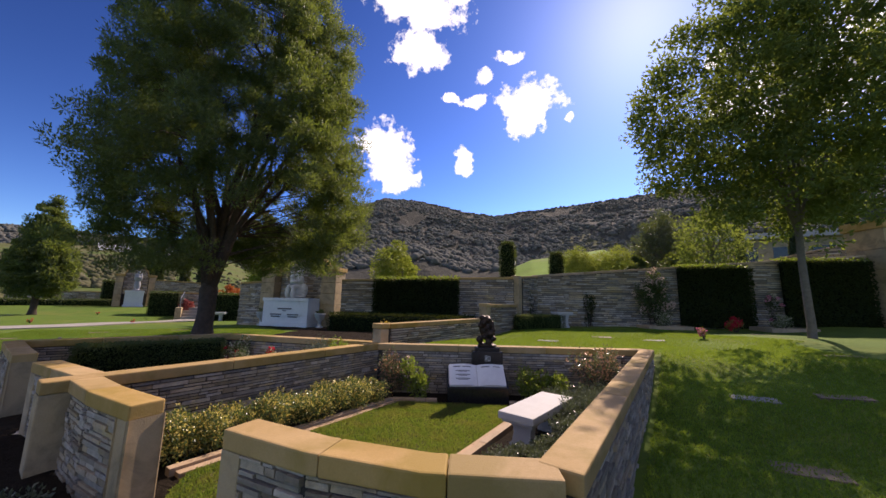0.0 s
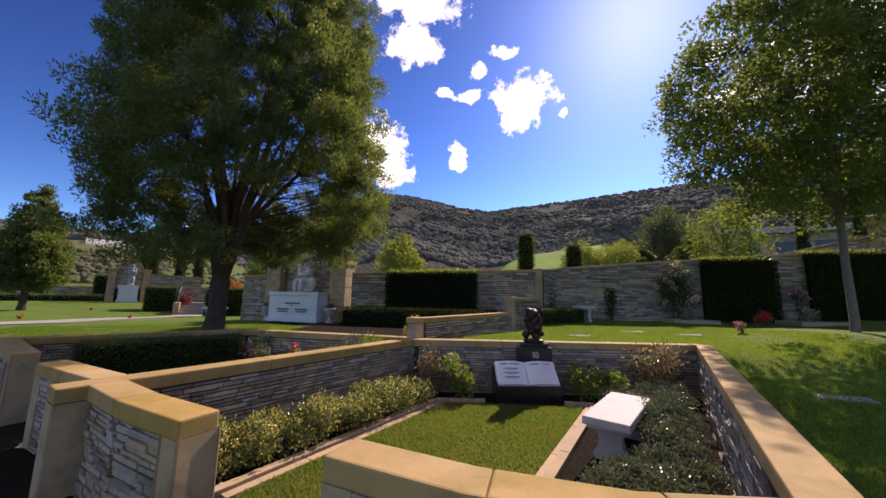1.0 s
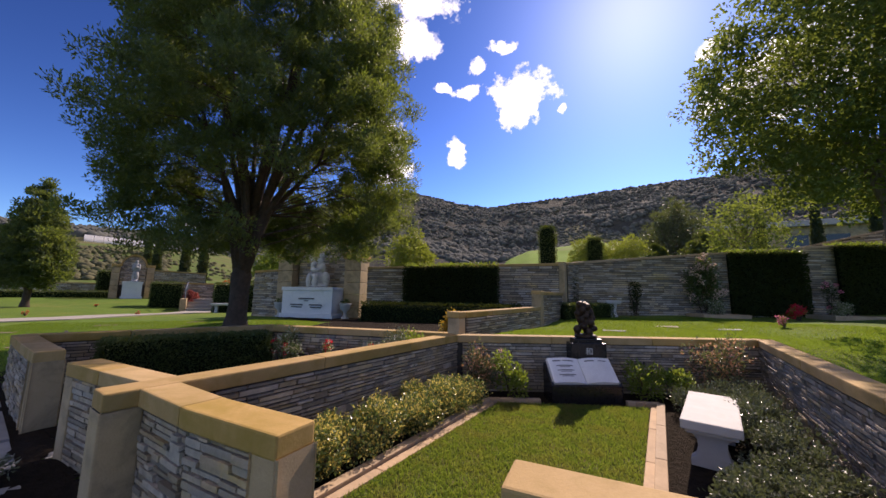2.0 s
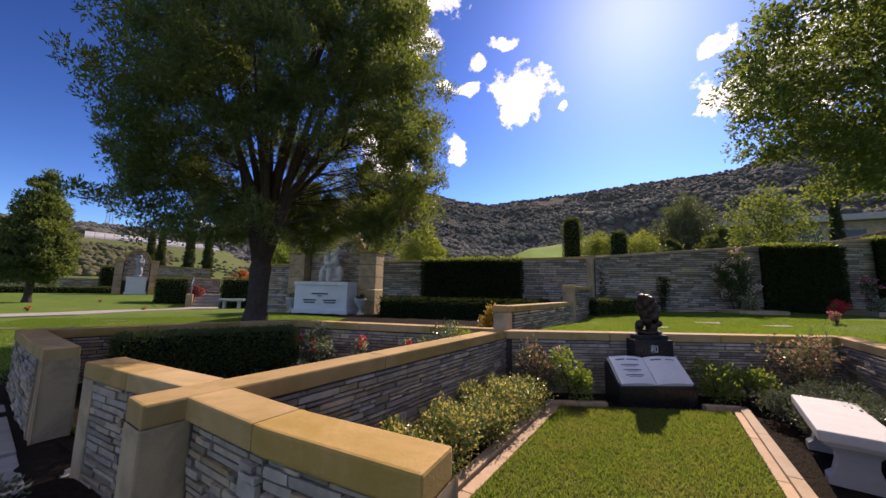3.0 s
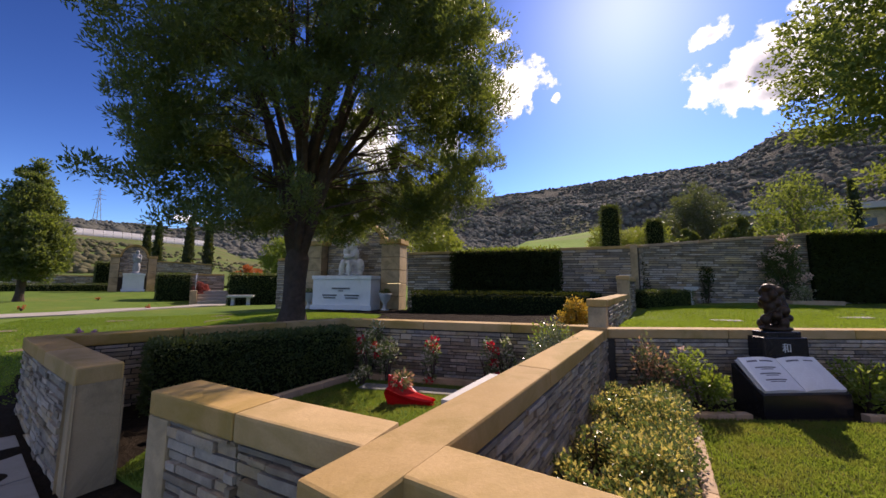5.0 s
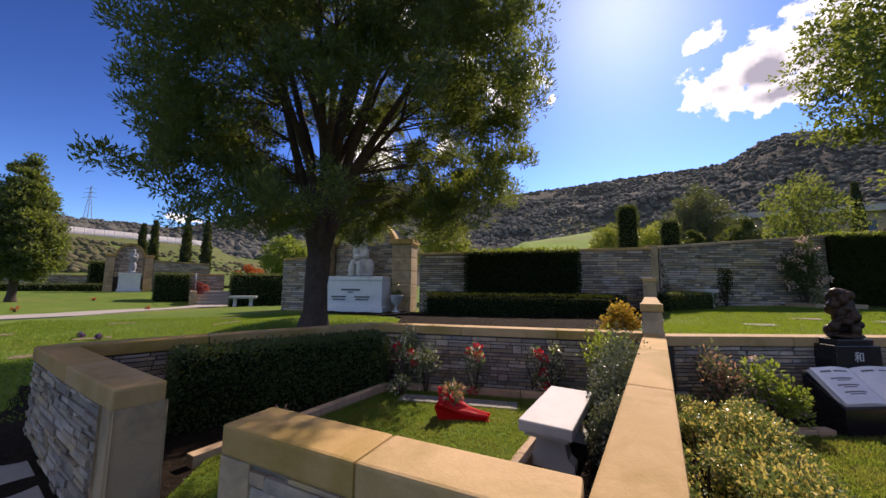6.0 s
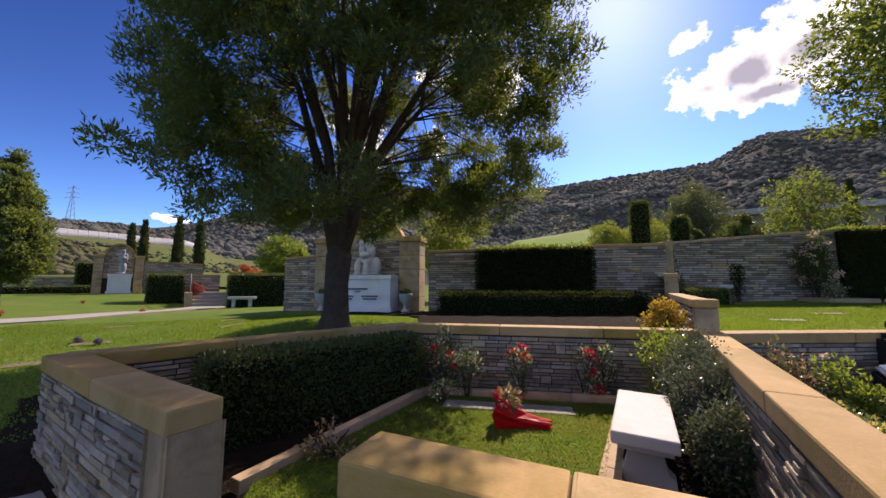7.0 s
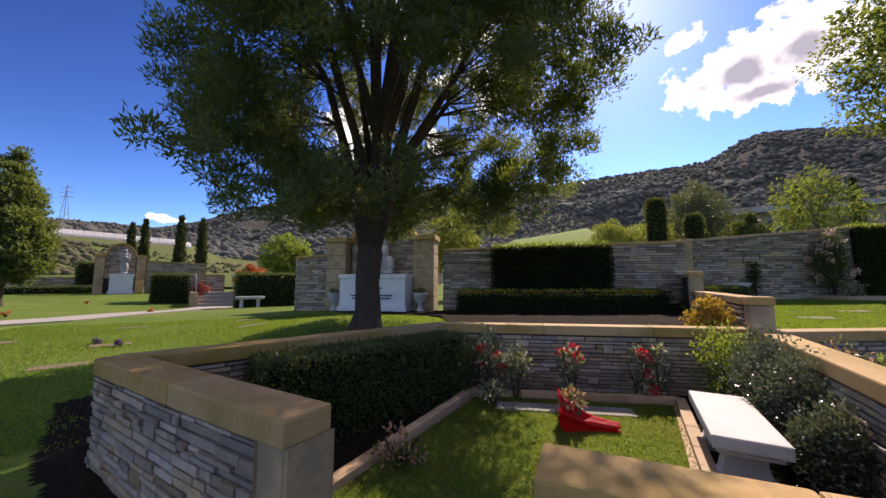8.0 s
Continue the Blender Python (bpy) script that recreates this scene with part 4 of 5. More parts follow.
# ---- flower wrap and plaque in the shaded plot ----
PLQ = tagged(part("grave_marker", sweep([(-3.90, 6.20), (-2.74, 5.90)], 0.2, 0.07, 0.108, 0.006), M_PAVE), "flat grey stone marker set in the lawn", "grave marker")
bq = thing("bouquet", -3.33, 5.66, 0.097, -22, "red wrapped bouquet lying on the lawn", "bouquet")
bm = bmesh.new()
n = 15
rings = []
for i, (rr, zz, xx) in enumerate([(.04, .05, .26), (.055, .05, .17), (.075, .065, .06), (.12, .11, -.06), (.18, .20, -.17)]):
    rings.append([bm.verts.new((xx + 0.02 * math.sin(k * 2.2), rr * math.cos(2 * math.pi * k / n) * (1 + .12 * math.sin(k * 3.1)), max(0.004, rr * math.sin(2 * math.pi * k / n) * 0.75 + zz * 0.6 + (.035 * math.sin(k * 4.0) if i > 2 else 0)))) for k in range(n)])
for a, b in zip(rings, rings[1:]):
    for k in range(n):
        bm.faces.new((a[k], a[(k + 1) % n], b[(k + 1) % n], b[k]))
wr = local("wrapping", bm, P_FOIL, bq, "crumpled red wrapping")
md = wr.modifiers.new("thick", "SOLIDIFY")
md.thickness = 0.004
p, d = blob_points(160, 5, .08, .09, .07, .9, 1)
fo = new("foliage", leaves("foliage", p + np.array([-.08, 0, .2]), d, .06, .03, L_BRONZE, 5))
fo.parent = bq

# ---- hedges and ivy ----
def hedge(name, x, y, z, rz, L, W, H, mat, label, seed, dens=1500, size=0.035, round_=0.06, category="hedge", group=""):
    """A clipped hedge: a solid core coloured as inner shade under a skin of small leaves."""
    t = thing(name, x, y, z, rz, label, category, group)
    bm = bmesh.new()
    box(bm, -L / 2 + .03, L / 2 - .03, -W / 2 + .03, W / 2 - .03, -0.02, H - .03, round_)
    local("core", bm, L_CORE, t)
    r = rng(seed)
    P, D = [], []
    for ax, area in ((2, L * W), (1, L * H), (-1, L * H), (0, W * H), (-3, W * H)):
        n = int(area * dens)
        u, v = r.uniform(-.5, .5, n), r.uniform(-.5, .5, n)
        w = np.full(n, .5)
        if ax == 2:
            p, d = np.stack([u * L, v * W, np.full(n, H)], 1), (0, 0, 1)
        elif abs(ax) == 1:
            p, d = np.stack([u * L, w * W * -ax, (v + .5) * H], 1), (0, -ax, .2)
        else:
            s = 1 if ax == 0 else -1
            p, d = np.stack([w * L * s, u * W, (v + .5) * H], 1), (s, 0, .2)
        p = p + r.normal(0, .018, p.shape) + 0.02 * np.sin(p * 9 + seed)
        P.append(p)
        D.append(np.tile(np.array(d, float), (n, 1)))
    p = np.concatenate(P)
    p[:, 2] = np.maximum(p[:, 2], 0.01)
    fo = new("foliage", leaves("foliage", p, np.concatenate(D), size, size * .6, mat, seed, .9))
    fo.parent = t
    return t


def ivy(name, p, q, z0, z1, off, label, seed, mat=None, n=9000, crest=900):
    """A panel of ivy on a wall's face, its ragged top edge coloured lighter as if lit."""
    p, q = Vector((*p, 0)), Vector((*q, 0))
    d = (q - p)
    L = d.length
    d.normalize()
    nrm = Vector((d.y, -d.x, 0))
    t = thing(name, *p[:2], z0, math.degrees(math.atan2(d.y, d.x)), label, "ivy")
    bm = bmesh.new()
    # backing box whose near-black colour is the shade within the ivy
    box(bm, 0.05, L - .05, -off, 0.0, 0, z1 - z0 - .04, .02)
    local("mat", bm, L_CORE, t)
    r = rng(seed)
    pts = np.stack([r.uniform(-.03, L + .03, n), -off + r.normal(-.02, .03, n), r.uniform(0, z1 - z0, n)], 1)
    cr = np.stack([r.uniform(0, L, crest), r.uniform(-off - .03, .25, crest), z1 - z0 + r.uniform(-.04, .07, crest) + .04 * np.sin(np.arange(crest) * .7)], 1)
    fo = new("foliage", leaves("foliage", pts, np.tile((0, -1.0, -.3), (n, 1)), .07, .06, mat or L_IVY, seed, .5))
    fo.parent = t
    # top leaves take the lime material to paint in caught light
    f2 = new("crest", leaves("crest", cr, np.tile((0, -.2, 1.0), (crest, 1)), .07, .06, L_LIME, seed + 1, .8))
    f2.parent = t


ld = ang(LEFT[0], LEFT[1])
hc = Vector(LEFT[0]).lerp(Vector(LEFT[1]), 0.60) + Vector((math.sin(radians(ld)), -math.cos(radians(ld)))) * 0.33
hedge("box_hedge", hc.x, hc.y, 0.07, ld, 1.95, 0.40, 0.62, L_HEDGE, "dark clipped hedge along the side wall", 201, 4200, .036)
hedge("low_hedge", 2.98, 10.95, .70, 10, 1.5, .5, .46, L_HEDGE, "low clipped hedge at the foot of the wall", 202, 1500, .04)
hedge("foot_hedge", -1.30, 10.92, .42, -16, 4.6, 1.1, .62, L_IVY, "dark low hedge along the foot of the wall", 203, 700, .06)
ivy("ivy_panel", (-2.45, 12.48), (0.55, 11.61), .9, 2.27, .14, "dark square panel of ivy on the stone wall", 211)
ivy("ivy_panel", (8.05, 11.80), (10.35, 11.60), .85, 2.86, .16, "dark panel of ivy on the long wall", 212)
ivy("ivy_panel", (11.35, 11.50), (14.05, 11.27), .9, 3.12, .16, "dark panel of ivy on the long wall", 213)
shrub("wall_shrub", 5.1, 12.0, .76, .28, .2, 1.1, L_IVY, 900, .06, 214, "dark narrow shrub against the wall", "shrub")
shrub("wall_shrub", 2.9, 11.6, .72, .35, .25, 1.2, L_IVY, 800, .06, 215, "dark shrub in the wall's corner", "shrub")


def topiary(x, y, z, w, h, label, seed):
    t = thing("topiary", x, y, z, 0, label, "topiary", "clipped cylinders behind the wall")
    # solid inner form, coloured near-black for shade under the leaves
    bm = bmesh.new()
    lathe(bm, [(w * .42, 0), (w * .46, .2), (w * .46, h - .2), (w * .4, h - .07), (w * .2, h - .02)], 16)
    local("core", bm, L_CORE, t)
    r = rng(seed)
    n = 2600
    a, zz = r.uniform(0, 6.283, n), r.uniform(0, h, n)
    rad = w / 2 * np.where(zz > h - .15, 1 - ((zz - h + .15) / .15) ** 2 * .5, 1) + r.normal(0, .02, n)
    p = np.stack([rad * np.cos(a), rad * np.sin(a), zz], 1)
    m = 500
    aa, rr = r.uniform(0, 6.283, m), w / 2 * np.sqrt(r.uniform(0, 1, m)) * .9
    p = np.concatenate([p, np.stack([rr * np.cos(aa), rr * np.sin(aa), np.full(m, h) + r.normal(0, .025, m)], 1)])
    d = np.concatenate([np.stack([np.cos(a), np.sin(a), np.full(n, .3)], 1), np.tile((0, 0, 1.0), (m, 1))])
    fo = new("foliage", leaves("foliage", p, d, .055, .035, L_HEDGE, seed, .8))
    fo.parent = t


topiary(2.28, 12.05, 1.2, .52, 2.42, "tall clipped cylinder of dark evergreen behind the wall", 221)
topiary(4.40, 13.15, 1.2, .54, 2.26, "clipped cylinder of dark evergreen behind the wall", 222)

draped("planting_bed", [(-4.2, 7.3), (-1.2, 6.55), (1.0, 9.6), (2.2, 11.3), (-3.9, 12.9), (-7.2, 13.9), (-6.9, 13.0), (-4.3, 10.8), (-4.1, 8.6)], M_SOIL, "dark bare planting bed before the high wall", "soil", .03)

# ---- planting in the plots ----
LV = "low shrub of small yellow and green variegated leaves"
for i in range(9):
    f = i / 8
    x, y = -2.42 + 1.42 * f, 3.38 + 1.85 * f
    shrub("variegated_shrub", x - .02, y + .02 * (-1) ** i, 0.0, .27, .27, .40 - .04 * (i % 3), L_VARIEG, 2300, .031, 300 + i, LV, "shrub", "variegated shrubs along the wall", slim=.6)
for i in range(5):
    f = i / 4
    x, y = -2.62 + 1.25 * f, 3.62 + 1.75 * f
    shrub("variegated_shrub", x, y, 0.0, .2, .2, .34, L_VARIEG, 1300, .031, 320 + i, LV, "shrub", "variegated shrubs along the wall", slim=.6)
shrub("bronze_shrub", -.82, 5.72, 0, .32, .26, .80, L_BRONZE, 1300, .046, 331, "airy shrub with reddish bronze new growth", "shrub", "bronze shrubs at the back wall")
shrub("bronze_shrub", 2.44, 5.60, 0, .48, .34, .84, L_BRONZE, 1500, .046, 332, "airy shrub with reddish bronze new growth", "shrub", "bronze shrubs at the back wall")
shrub("azalea", -.40, 5.56, 0, .28, .22, .58, L_LIME, 1000, .05, 333, "light green azalea bush with a few pale blooms", "shrub", "azaleas beside the monument", P_CREAM, 5, .025)
shrub("azalea", 1.40, 5.60, 0, .34, .28, .50, L_LIME, 1000, .05, 334, "light green azalea bush", "shrub", "azaleas beside the monument")
shrub("azalea", 1.76, 5.52, 0, .26, .24, .42, L_LIME, 700, .05, 335, "light green azalea bush", "shrub", "azaleas beside the monument")
LG = "low dark shrub with small glossy leaves"
for i, (x, y, s) in enumerate([(1.52, 4.55, .30), (1.45, 4.10, .28), (1.62, 4.95, .3), (1.32, 3.60, .28), (1.05, 3.15, .27), (.72, 2.75, .26), (.95, 2.72, .25), (.50, 3.10, .24), (1.72, 4.22, .26), (2.0, 5.0, .3), (1.5, 3.75, .24), (.72, 3.28, .22), (1.95, 4.62, .28), (2.3, 5.25, .3), (1.22, 3.22, .24), (.85, 3.02, .26), (1.06, 3.46, .24), (2.25, 4.9, .28)]):
    shrub("glossy_shrub", x, y, 0, s, s, .36 if y > 3.55 else .23, L_GLOSSY, 2100, .030, 340 + i, LG, "shrub", "glossy shrubs behind the bench", slim=.6)
for i, (x, y, s, h) in enumerate([(-1.90, 5.42, .34, .72), (-2.14, 5.06, .32, .66), (-2.38, 4.68, .24, .46)]):
    shrub("silver_shrub", x, y, .07, s, s, h, L_GLOSSY, 7000, .027, 360 + i, "rounded dense shrub with small silvery green leaves beside the bench", "shrub", "rounded shrubs by the bench", slim=.6)
shrub("glossy_shrub", -2.95, 4.15, .07, .16, .16, .2, L_GLOSSY, 350, .035, 364, LG, "shrub", "glossy shrubs behind the bench")
shrub("golden_shrub", -1.12, 6.82, .55, .30, .26, .44, L_GOLD, 1500, .05, 371, "golden yellow shrub behind the back wall", "shrub")
shrub("green_shrub", -1.76, 5.94, .07, .36, .28, .72, L_LIME, 1400, .05, 372, "leafy green shrub in front of the back wall", "shrub")
shrub("corner_shrub", -3.92, 6.82, .07, .28, .26, .74, L_ROSE, 900, .05, 373, "pale leaved bush in the plot's corner", "shrub")
for i, (x, y, col) in enumerate([(-3.87, 6.50, P_RED), (-3.64, 6.44, P_CREAM), (-3.10, 6.34, P_RED), (-2.44, 6.26, P_RED), (-2.24, 6.24, P_CREAM)]):
    shrub("rose_bush", x, y, .07, .17, .15, .50, L_ROSE, 360, .05, 380 + i, "small rose bush with red and pink blooms" if col is not P_CREAM else "small rose bush with pale glints coloured into its leaves", "rose", "roses along the back wall", None if col is P_CREAM else col, 4, .046)
shrub("ground_rose", -3.92, 6.28, .095, .18, .16, .2, L_ROSE, 260, .04, 390, "small sprawling plant on the lawn's edge", "plant")
shrub("ground_rose", -4.75, 5.25, .095, .2, .2, .2, L_BRONZE, 200, .04, 391, "small sprawling plant on the lawn's edge", "plant")
shrub("walk_shrub", -4.55, 3.32, -.04, .34, .24, .30, L_GLOSSY, 900, .036, 392, "small dark shrub at the foot of the wall", "shrub")
shrub("walk_shrub", -2.9, 2.45, -.04, .3, .22, .24, L_GLOSSY, 700, .036, 393, "small dark shrub at the foot of the wall", "shrub")
shrub("walk_shrub", -2.3, 2.05, -.04, .3, .22, .24, L_GLOSSY, 700, .036, 394, "small dark shrub at the foot of the wall", "shrub")


# ---- lawn beds, flowers and markers ----
def planter(x, y, rz, L, W, label, seed, leaf, fl=None, nf=0):
    z = gz(x, y)
    t = thing("edged_bed", x, y, z, rz, label, "flower bed", "edged beds in the lawn")
    for a, b, c, d in ((-L / 2, L / 2, -W / 2, -W / 2 + .07), (-L / 2, L / 2, W / 2 - .07, W / 2), (-L / 2, -L / 2 + .07, -W / 2 + .07, W / 2 - .07), (L / 2 - .07, L / 2, -W / 2 + .07, W / 2 - .07)):
        bm = bmesh.new()
        box(bm, a, b, c, d, -.05, .10, .006)
        local("edge", bm, M_KERB, t)
    bm = bmesh.new()
    box(bm, -L / 2 + .07, L / 2 - .07, -W / 2 + .07, W / 2 - .07, -.05, .04)
    local("soil", bm, M_SOIL, t)
    shrub("bed_shrub", x, y, z + .03, L * .3, W * .4, .45, leaf, 900, .05, seed, "grey green shrub in the edged bed", "shrub", "", fl, nf)


planter(7.15, 11.2, -4, 1.35, .8, "small bed with a tan stone edge at the wall", 401, L_ROSE)
planter(10.55, 10.75, -4, 1.35, .85, "small bed with a tan stone edge near the wall", 402, L_ROSE)
rt = shrub("rose_tree", 7.15, 11.62, .95, .72, .32, 1.50, L_HEDGE, 2600, .08, 403, "tall rose bush with pale pink blooms against the wall", "rose", "", P_CREAM, 26, .085)
bm = bmesh.new()
for dx, dy in ((-.12, 0), (.05, .04), (.16, -.03)):
    tube(bm, [(dx * .4, dy, -.22), (dx * .8, dy, -.3), (dx * 2.2, dy, .45)], [.03, .024, .012], 6)
local("trunk", bm, M_BARK, rt)
shrub("red_flowers", 8.75, 10.35, gz(8.75, 10.35), .4, .2, .3, L_LIME, 500, .05, 404, "cluster of red flowers on the lawn", "flowers", "", P_RED, 22, .06)
shrub("pink_flowers", 6.29, 8.39, gz(6.29, 8.39), .13, .12, .26, L_LIME, 160, .04, 405, "small pink and red flower bunch on the lawn", "flowers", "", P_PINK, 10, .04)
shrub("yellow_flowers", 13.9, 10.3, gz(13.9, 10.3), .5, .35, .4, L_LIME, 600, .05, 406, "yellow flowers beside the column", "flowers", "", P_YELLOW, 26, .06)
shrub("pink_roses", 10.7, 11.2, .9, .3, .2, .95, L_IVY, 500, .05, 407, "thin rose with a few pink blooms against the wall", "rose", "", P_PINK, 6, .05)
shrub("violet_flowers", -9.6, 8.75, gz(-9.6, 8.75), .07, .07, .12, L_HEDGE, 70, .035, 408, "small violet flowers on a grave marker", "flowers", "", P_VIOLET, 4, .03)
shrub("violet_flowers", -9.1, 8.55, gz(-9.1, 8.55), .06, .06, .10, L_HEDGE, 50, .035, 409, "small violet flowers on a grave marker", "flowers", "", P_VIOLET, 3, .028)
for i, (x, y, c) in enumerate([(-15.5, 13.0, P_RED), (-13.0, 14.5, P_RED), (-17.5, 17.5, P_RED), (-14.2, 18.4, P_PINK)]):
    shrub("grave_flowers", x, y, gz(x, y), .10, .09, .13, L_LIME, 60, .035, 415 + i, "small red flowers on the lawn", "flowers", "", c, 5, .03)


def marker(x, y, rz, mat, label):
    bm = bmesh.new()
    box(bm, -.24, .24, -.13, .13, -.06, .008, .004)
    ob = part("flat_marker", bm, mat)
    e = 0.3
    sx, sy = (gz(x + e, y) - gz(x - e, y)) / (2 * e), (gz(x, y + e) - gz(x, y - e)) / (2 * e)
    ob.matrix_world = Matrix.Translation((x, y, gz(x, y) + .006)) @ Euler((math.atan(sy), -math.atan(sx), radians(rz))).to_matrix().to_4x4()
    tagged(ob, label, "grave marker", "flat markers in the lawn")


for i, (x, y) in enumerate([(3.98, 4.55), (4.95, 4.40), (6.75, 5.9), (5.2, 8.6), (4.2, 9.2), (8.3, 9.0), (2.6, 8.6), (3.1, 3.1), (6.1, 3.6)]):
    marker(x, y, -30, M_PLAQUE if i % 3 else M_PAVE, "flat grave marker sunk in the lawn")
for i, (x, y) in enumerate([(-8.75, 7.3), (-9.35, 8.7), (-7.8, 9.9), (-10.5, 10.6), (-8.6, 11.4), (-11.2, 8.9), (-6.9, 11.5)]):
    marker(x, y, 36, M_PLAQUE, "flat grave marker sunk in the lawn")


# ---- trees ----
def crown_radius(prof, z):
    return np.interp(z, [p[0] for p in prof], [p[1] for p in prof])


def tree(name, x, y, z, trunk_r, fork, prof, limbs, clumps, per, size, bark, leaf, seed, label, cx=0.0, cy=0.0, slim=.3, clump_r=.42, up=.9, inner=.45, bend=0.5, leaf2=None, group="", droop=0.0, hollow=0.0, tufts=1, spread=.4, gap=None):
    """A tapered trunk, forking limbs, twigs to every clump, and clumps of small leaves inside a tapering outline."""
    t = thing(name, x, y, z, 0, label, "tree", group)
    r = rng(seed)
    bm = bmesh.new()
    tube(bm, [(0, 0, -.1), (0, 0, .06), (.01, 0, .25), (.02, .01, fork * .6), (.03, .0, fork), (.03, .01, fork + trunk_r * 1.5), (.03, .01, fork + trunk_r * 3)], [trunk_r * 1.5, trunk_r * 1.28, trunk_r * 1.08, trunk_r, trunk_r * 1.04, trunk_r * .7, trunk_r * .2], 14)
    for v in bm.verts:
        v.co.x += .02 * math.sin(v.co.z * 7 + v.co.y * 20)
    local("trunk", bm, bark, t, smooth=True)
    top = prof[-1][0]
    # clump centres in the outline
    cs, turn = [], r.uniform(0, 6.28)
    zgrid = np.linspace(prof[0][0], top, 200)
    cdf = np.cumsum(crown_radius(prof, zgrid) ** 1.4 + .02)
    cdf = (cdf - cdf[0]) / (cdf[-1] - cdf[0])
    while len(cs) < clumps // tufts:
        zz = float(np.interp((len(cs) + r.uniform()) / (clumps // tufts), cdf, zgrid))
        R = float(crown_radius(prof, zz))
        turn += 2.39996 * 5 + r.uniform(-.25, .25)
        a, rad = turn, R * (1 - (1 - inner) * r.uniform() ** 1.7)
        if zz < hollow and rad < R * .6:
            rad = R * r.uniform(.68, 1)
        if gap and zz < gap[1] and math.cos(a - radians(gap[0])) > .32 + .5 * max(0, (zz - 2.3) / 1.4) and r.uniform() < .85:
            a += math.pi * r.uniform(.6, 1.4)
        cs.append((cx + rad * math.cos(a), cy + rad * math.sin(a), zz + droop * (rad / max(R, .1) - .6)))
    cs = np.array(cs)
    lobes = cs
    if tufts > 1:
        cs = np.repeat(cs, tufts, 0) + np.clip(r.normal(0, spread, (len(cs) * tufts, 3)), -1.6 * spread, 1.6 * spread) * np.array([1, 1, .8])
    ends = []
    for i in range(limbs):
        a = 6.283 * i / limbs + r.uniform(-.25, .25)
        tz = fork + (top - fork) * r.uniform(.35, .85)
        R = float(crown_radius(prof, tz)) * r.uniform(.35, .75)
        e = Vector((cx + R * math.cos(a), cy + R * math.sin(a), tz))
        s = Vector((.03, 0, fork - r.uniform(0.02, .3)))
        m1 = s.lerp(e, .33) + Vector((math.cos(a), math.sin(a), 0)) * bend * -.35 + Vector((0, 0, .25 * bend))
        m2 = s.lerp(e, .66) + Vector((r.normal(0, .15), r.normal(0, .15), .15))
        bm = bmesh.new()
        k = trunk_r * r.uniform(.46, .7)
        tube(bm, [s, s.lerp(m1, .5), m1, m2, e], [k, k * .85, k * .7, k * .45, k * .16], 9)
        local("limb", bm, bark, t, smooth=True)
        ends.append([s.lerp(m1, .5), m1, m1.lerp(m2, .5), m2, m2.lerp(e, .5), e])
    knots = np.array([tuple(p) for l in ends for p in l])
    bm = bmesh.new()
    for c in lobes:
        dd = np.linalg.norm((knots - c) * np.array([1, 1, 1.2]), axis=1) + np.where(knots[:, 2] > c[2] + .3, 3.0, 0)
        s = Vector(knots[int(np.argmin(dd))])
        e = Vector(c)
        mid = s.lerp(e, .55) + Vector((r.normal(0, .12), r.normal(0, .12), r.normal(0, .08) + .16 * (e - s).length))
        k = min(.016, .006 + .003 * (e - s).length) * (trunk_r / .2) * (1.5 if tufts > 5 else 1)
        tube(bm, [s, mid, e], [k, k * .6, k * .2], 5)
    tagged(local("branchwork", bm, bark, t), kind="stuff")
    n = len(cs) * per
    who = np.repeat(np.arange(len(cs)), per)
    sc = clump_r * r.uniform(.6, 1.3, len(cs))
    d = r.normal(0, 1, (n, 3))
    d /= np.linalg.norm(d, axis=1, keepdims=True)
    p = cs[who] + d * (sc[who] * r.uniform(.15, 1, n) ** .6)[:, None] * np.array([1, 1, .75])
    ups = d * .7 + np.array([0, 0, up])
    fo = new("crown", leaves("crown", p, ups, size, size * slim, leaf, seed, .45))
    fo.parent = t
    if leaf2 is not None:
        # lime leaves on sun-side clumps put the light they catch into colour
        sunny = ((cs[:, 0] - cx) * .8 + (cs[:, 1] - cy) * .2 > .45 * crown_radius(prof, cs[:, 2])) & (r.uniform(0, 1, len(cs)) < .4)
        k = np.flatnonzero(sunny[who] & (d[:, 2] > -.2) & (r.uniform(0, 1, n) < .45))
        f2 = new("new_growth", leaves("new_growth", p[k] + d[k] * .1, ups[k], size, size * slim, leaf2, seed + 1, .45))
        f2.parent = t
        tagged(f2, kind="stuff")
    return t


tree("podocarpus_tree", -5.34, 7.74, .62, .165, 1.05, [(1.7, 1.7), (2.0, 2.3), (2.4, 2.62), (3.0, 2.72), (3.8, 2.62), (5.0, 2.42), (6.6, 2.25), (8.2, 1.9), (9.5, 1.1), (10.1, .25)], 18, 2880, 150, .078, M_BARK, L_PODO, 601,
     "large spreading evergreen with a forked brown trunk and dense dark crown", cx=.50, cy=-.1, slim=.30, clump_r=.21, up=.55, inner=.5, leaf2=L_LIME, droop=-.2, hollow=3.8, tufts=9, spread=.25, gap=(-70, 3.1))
tree("lawn_tree", 8.55, 8.05, gz(8.55, 8.05), .075, 2.65, [(2.6, .9), (3.4, 2.2), (4.6, 2.95), (6.2, 2.95), (7.8, 2.2), (9.4, .7)], 9, 660, 85, .125, M_BARK_GREY, L_BROAD, 602,
     "young broadleaved tree with a slim grey trunk and airy crown", cx=-.1, slim=.55, clump_r=.42, up=.1, inner=.25, tufts=3, spread=.36)
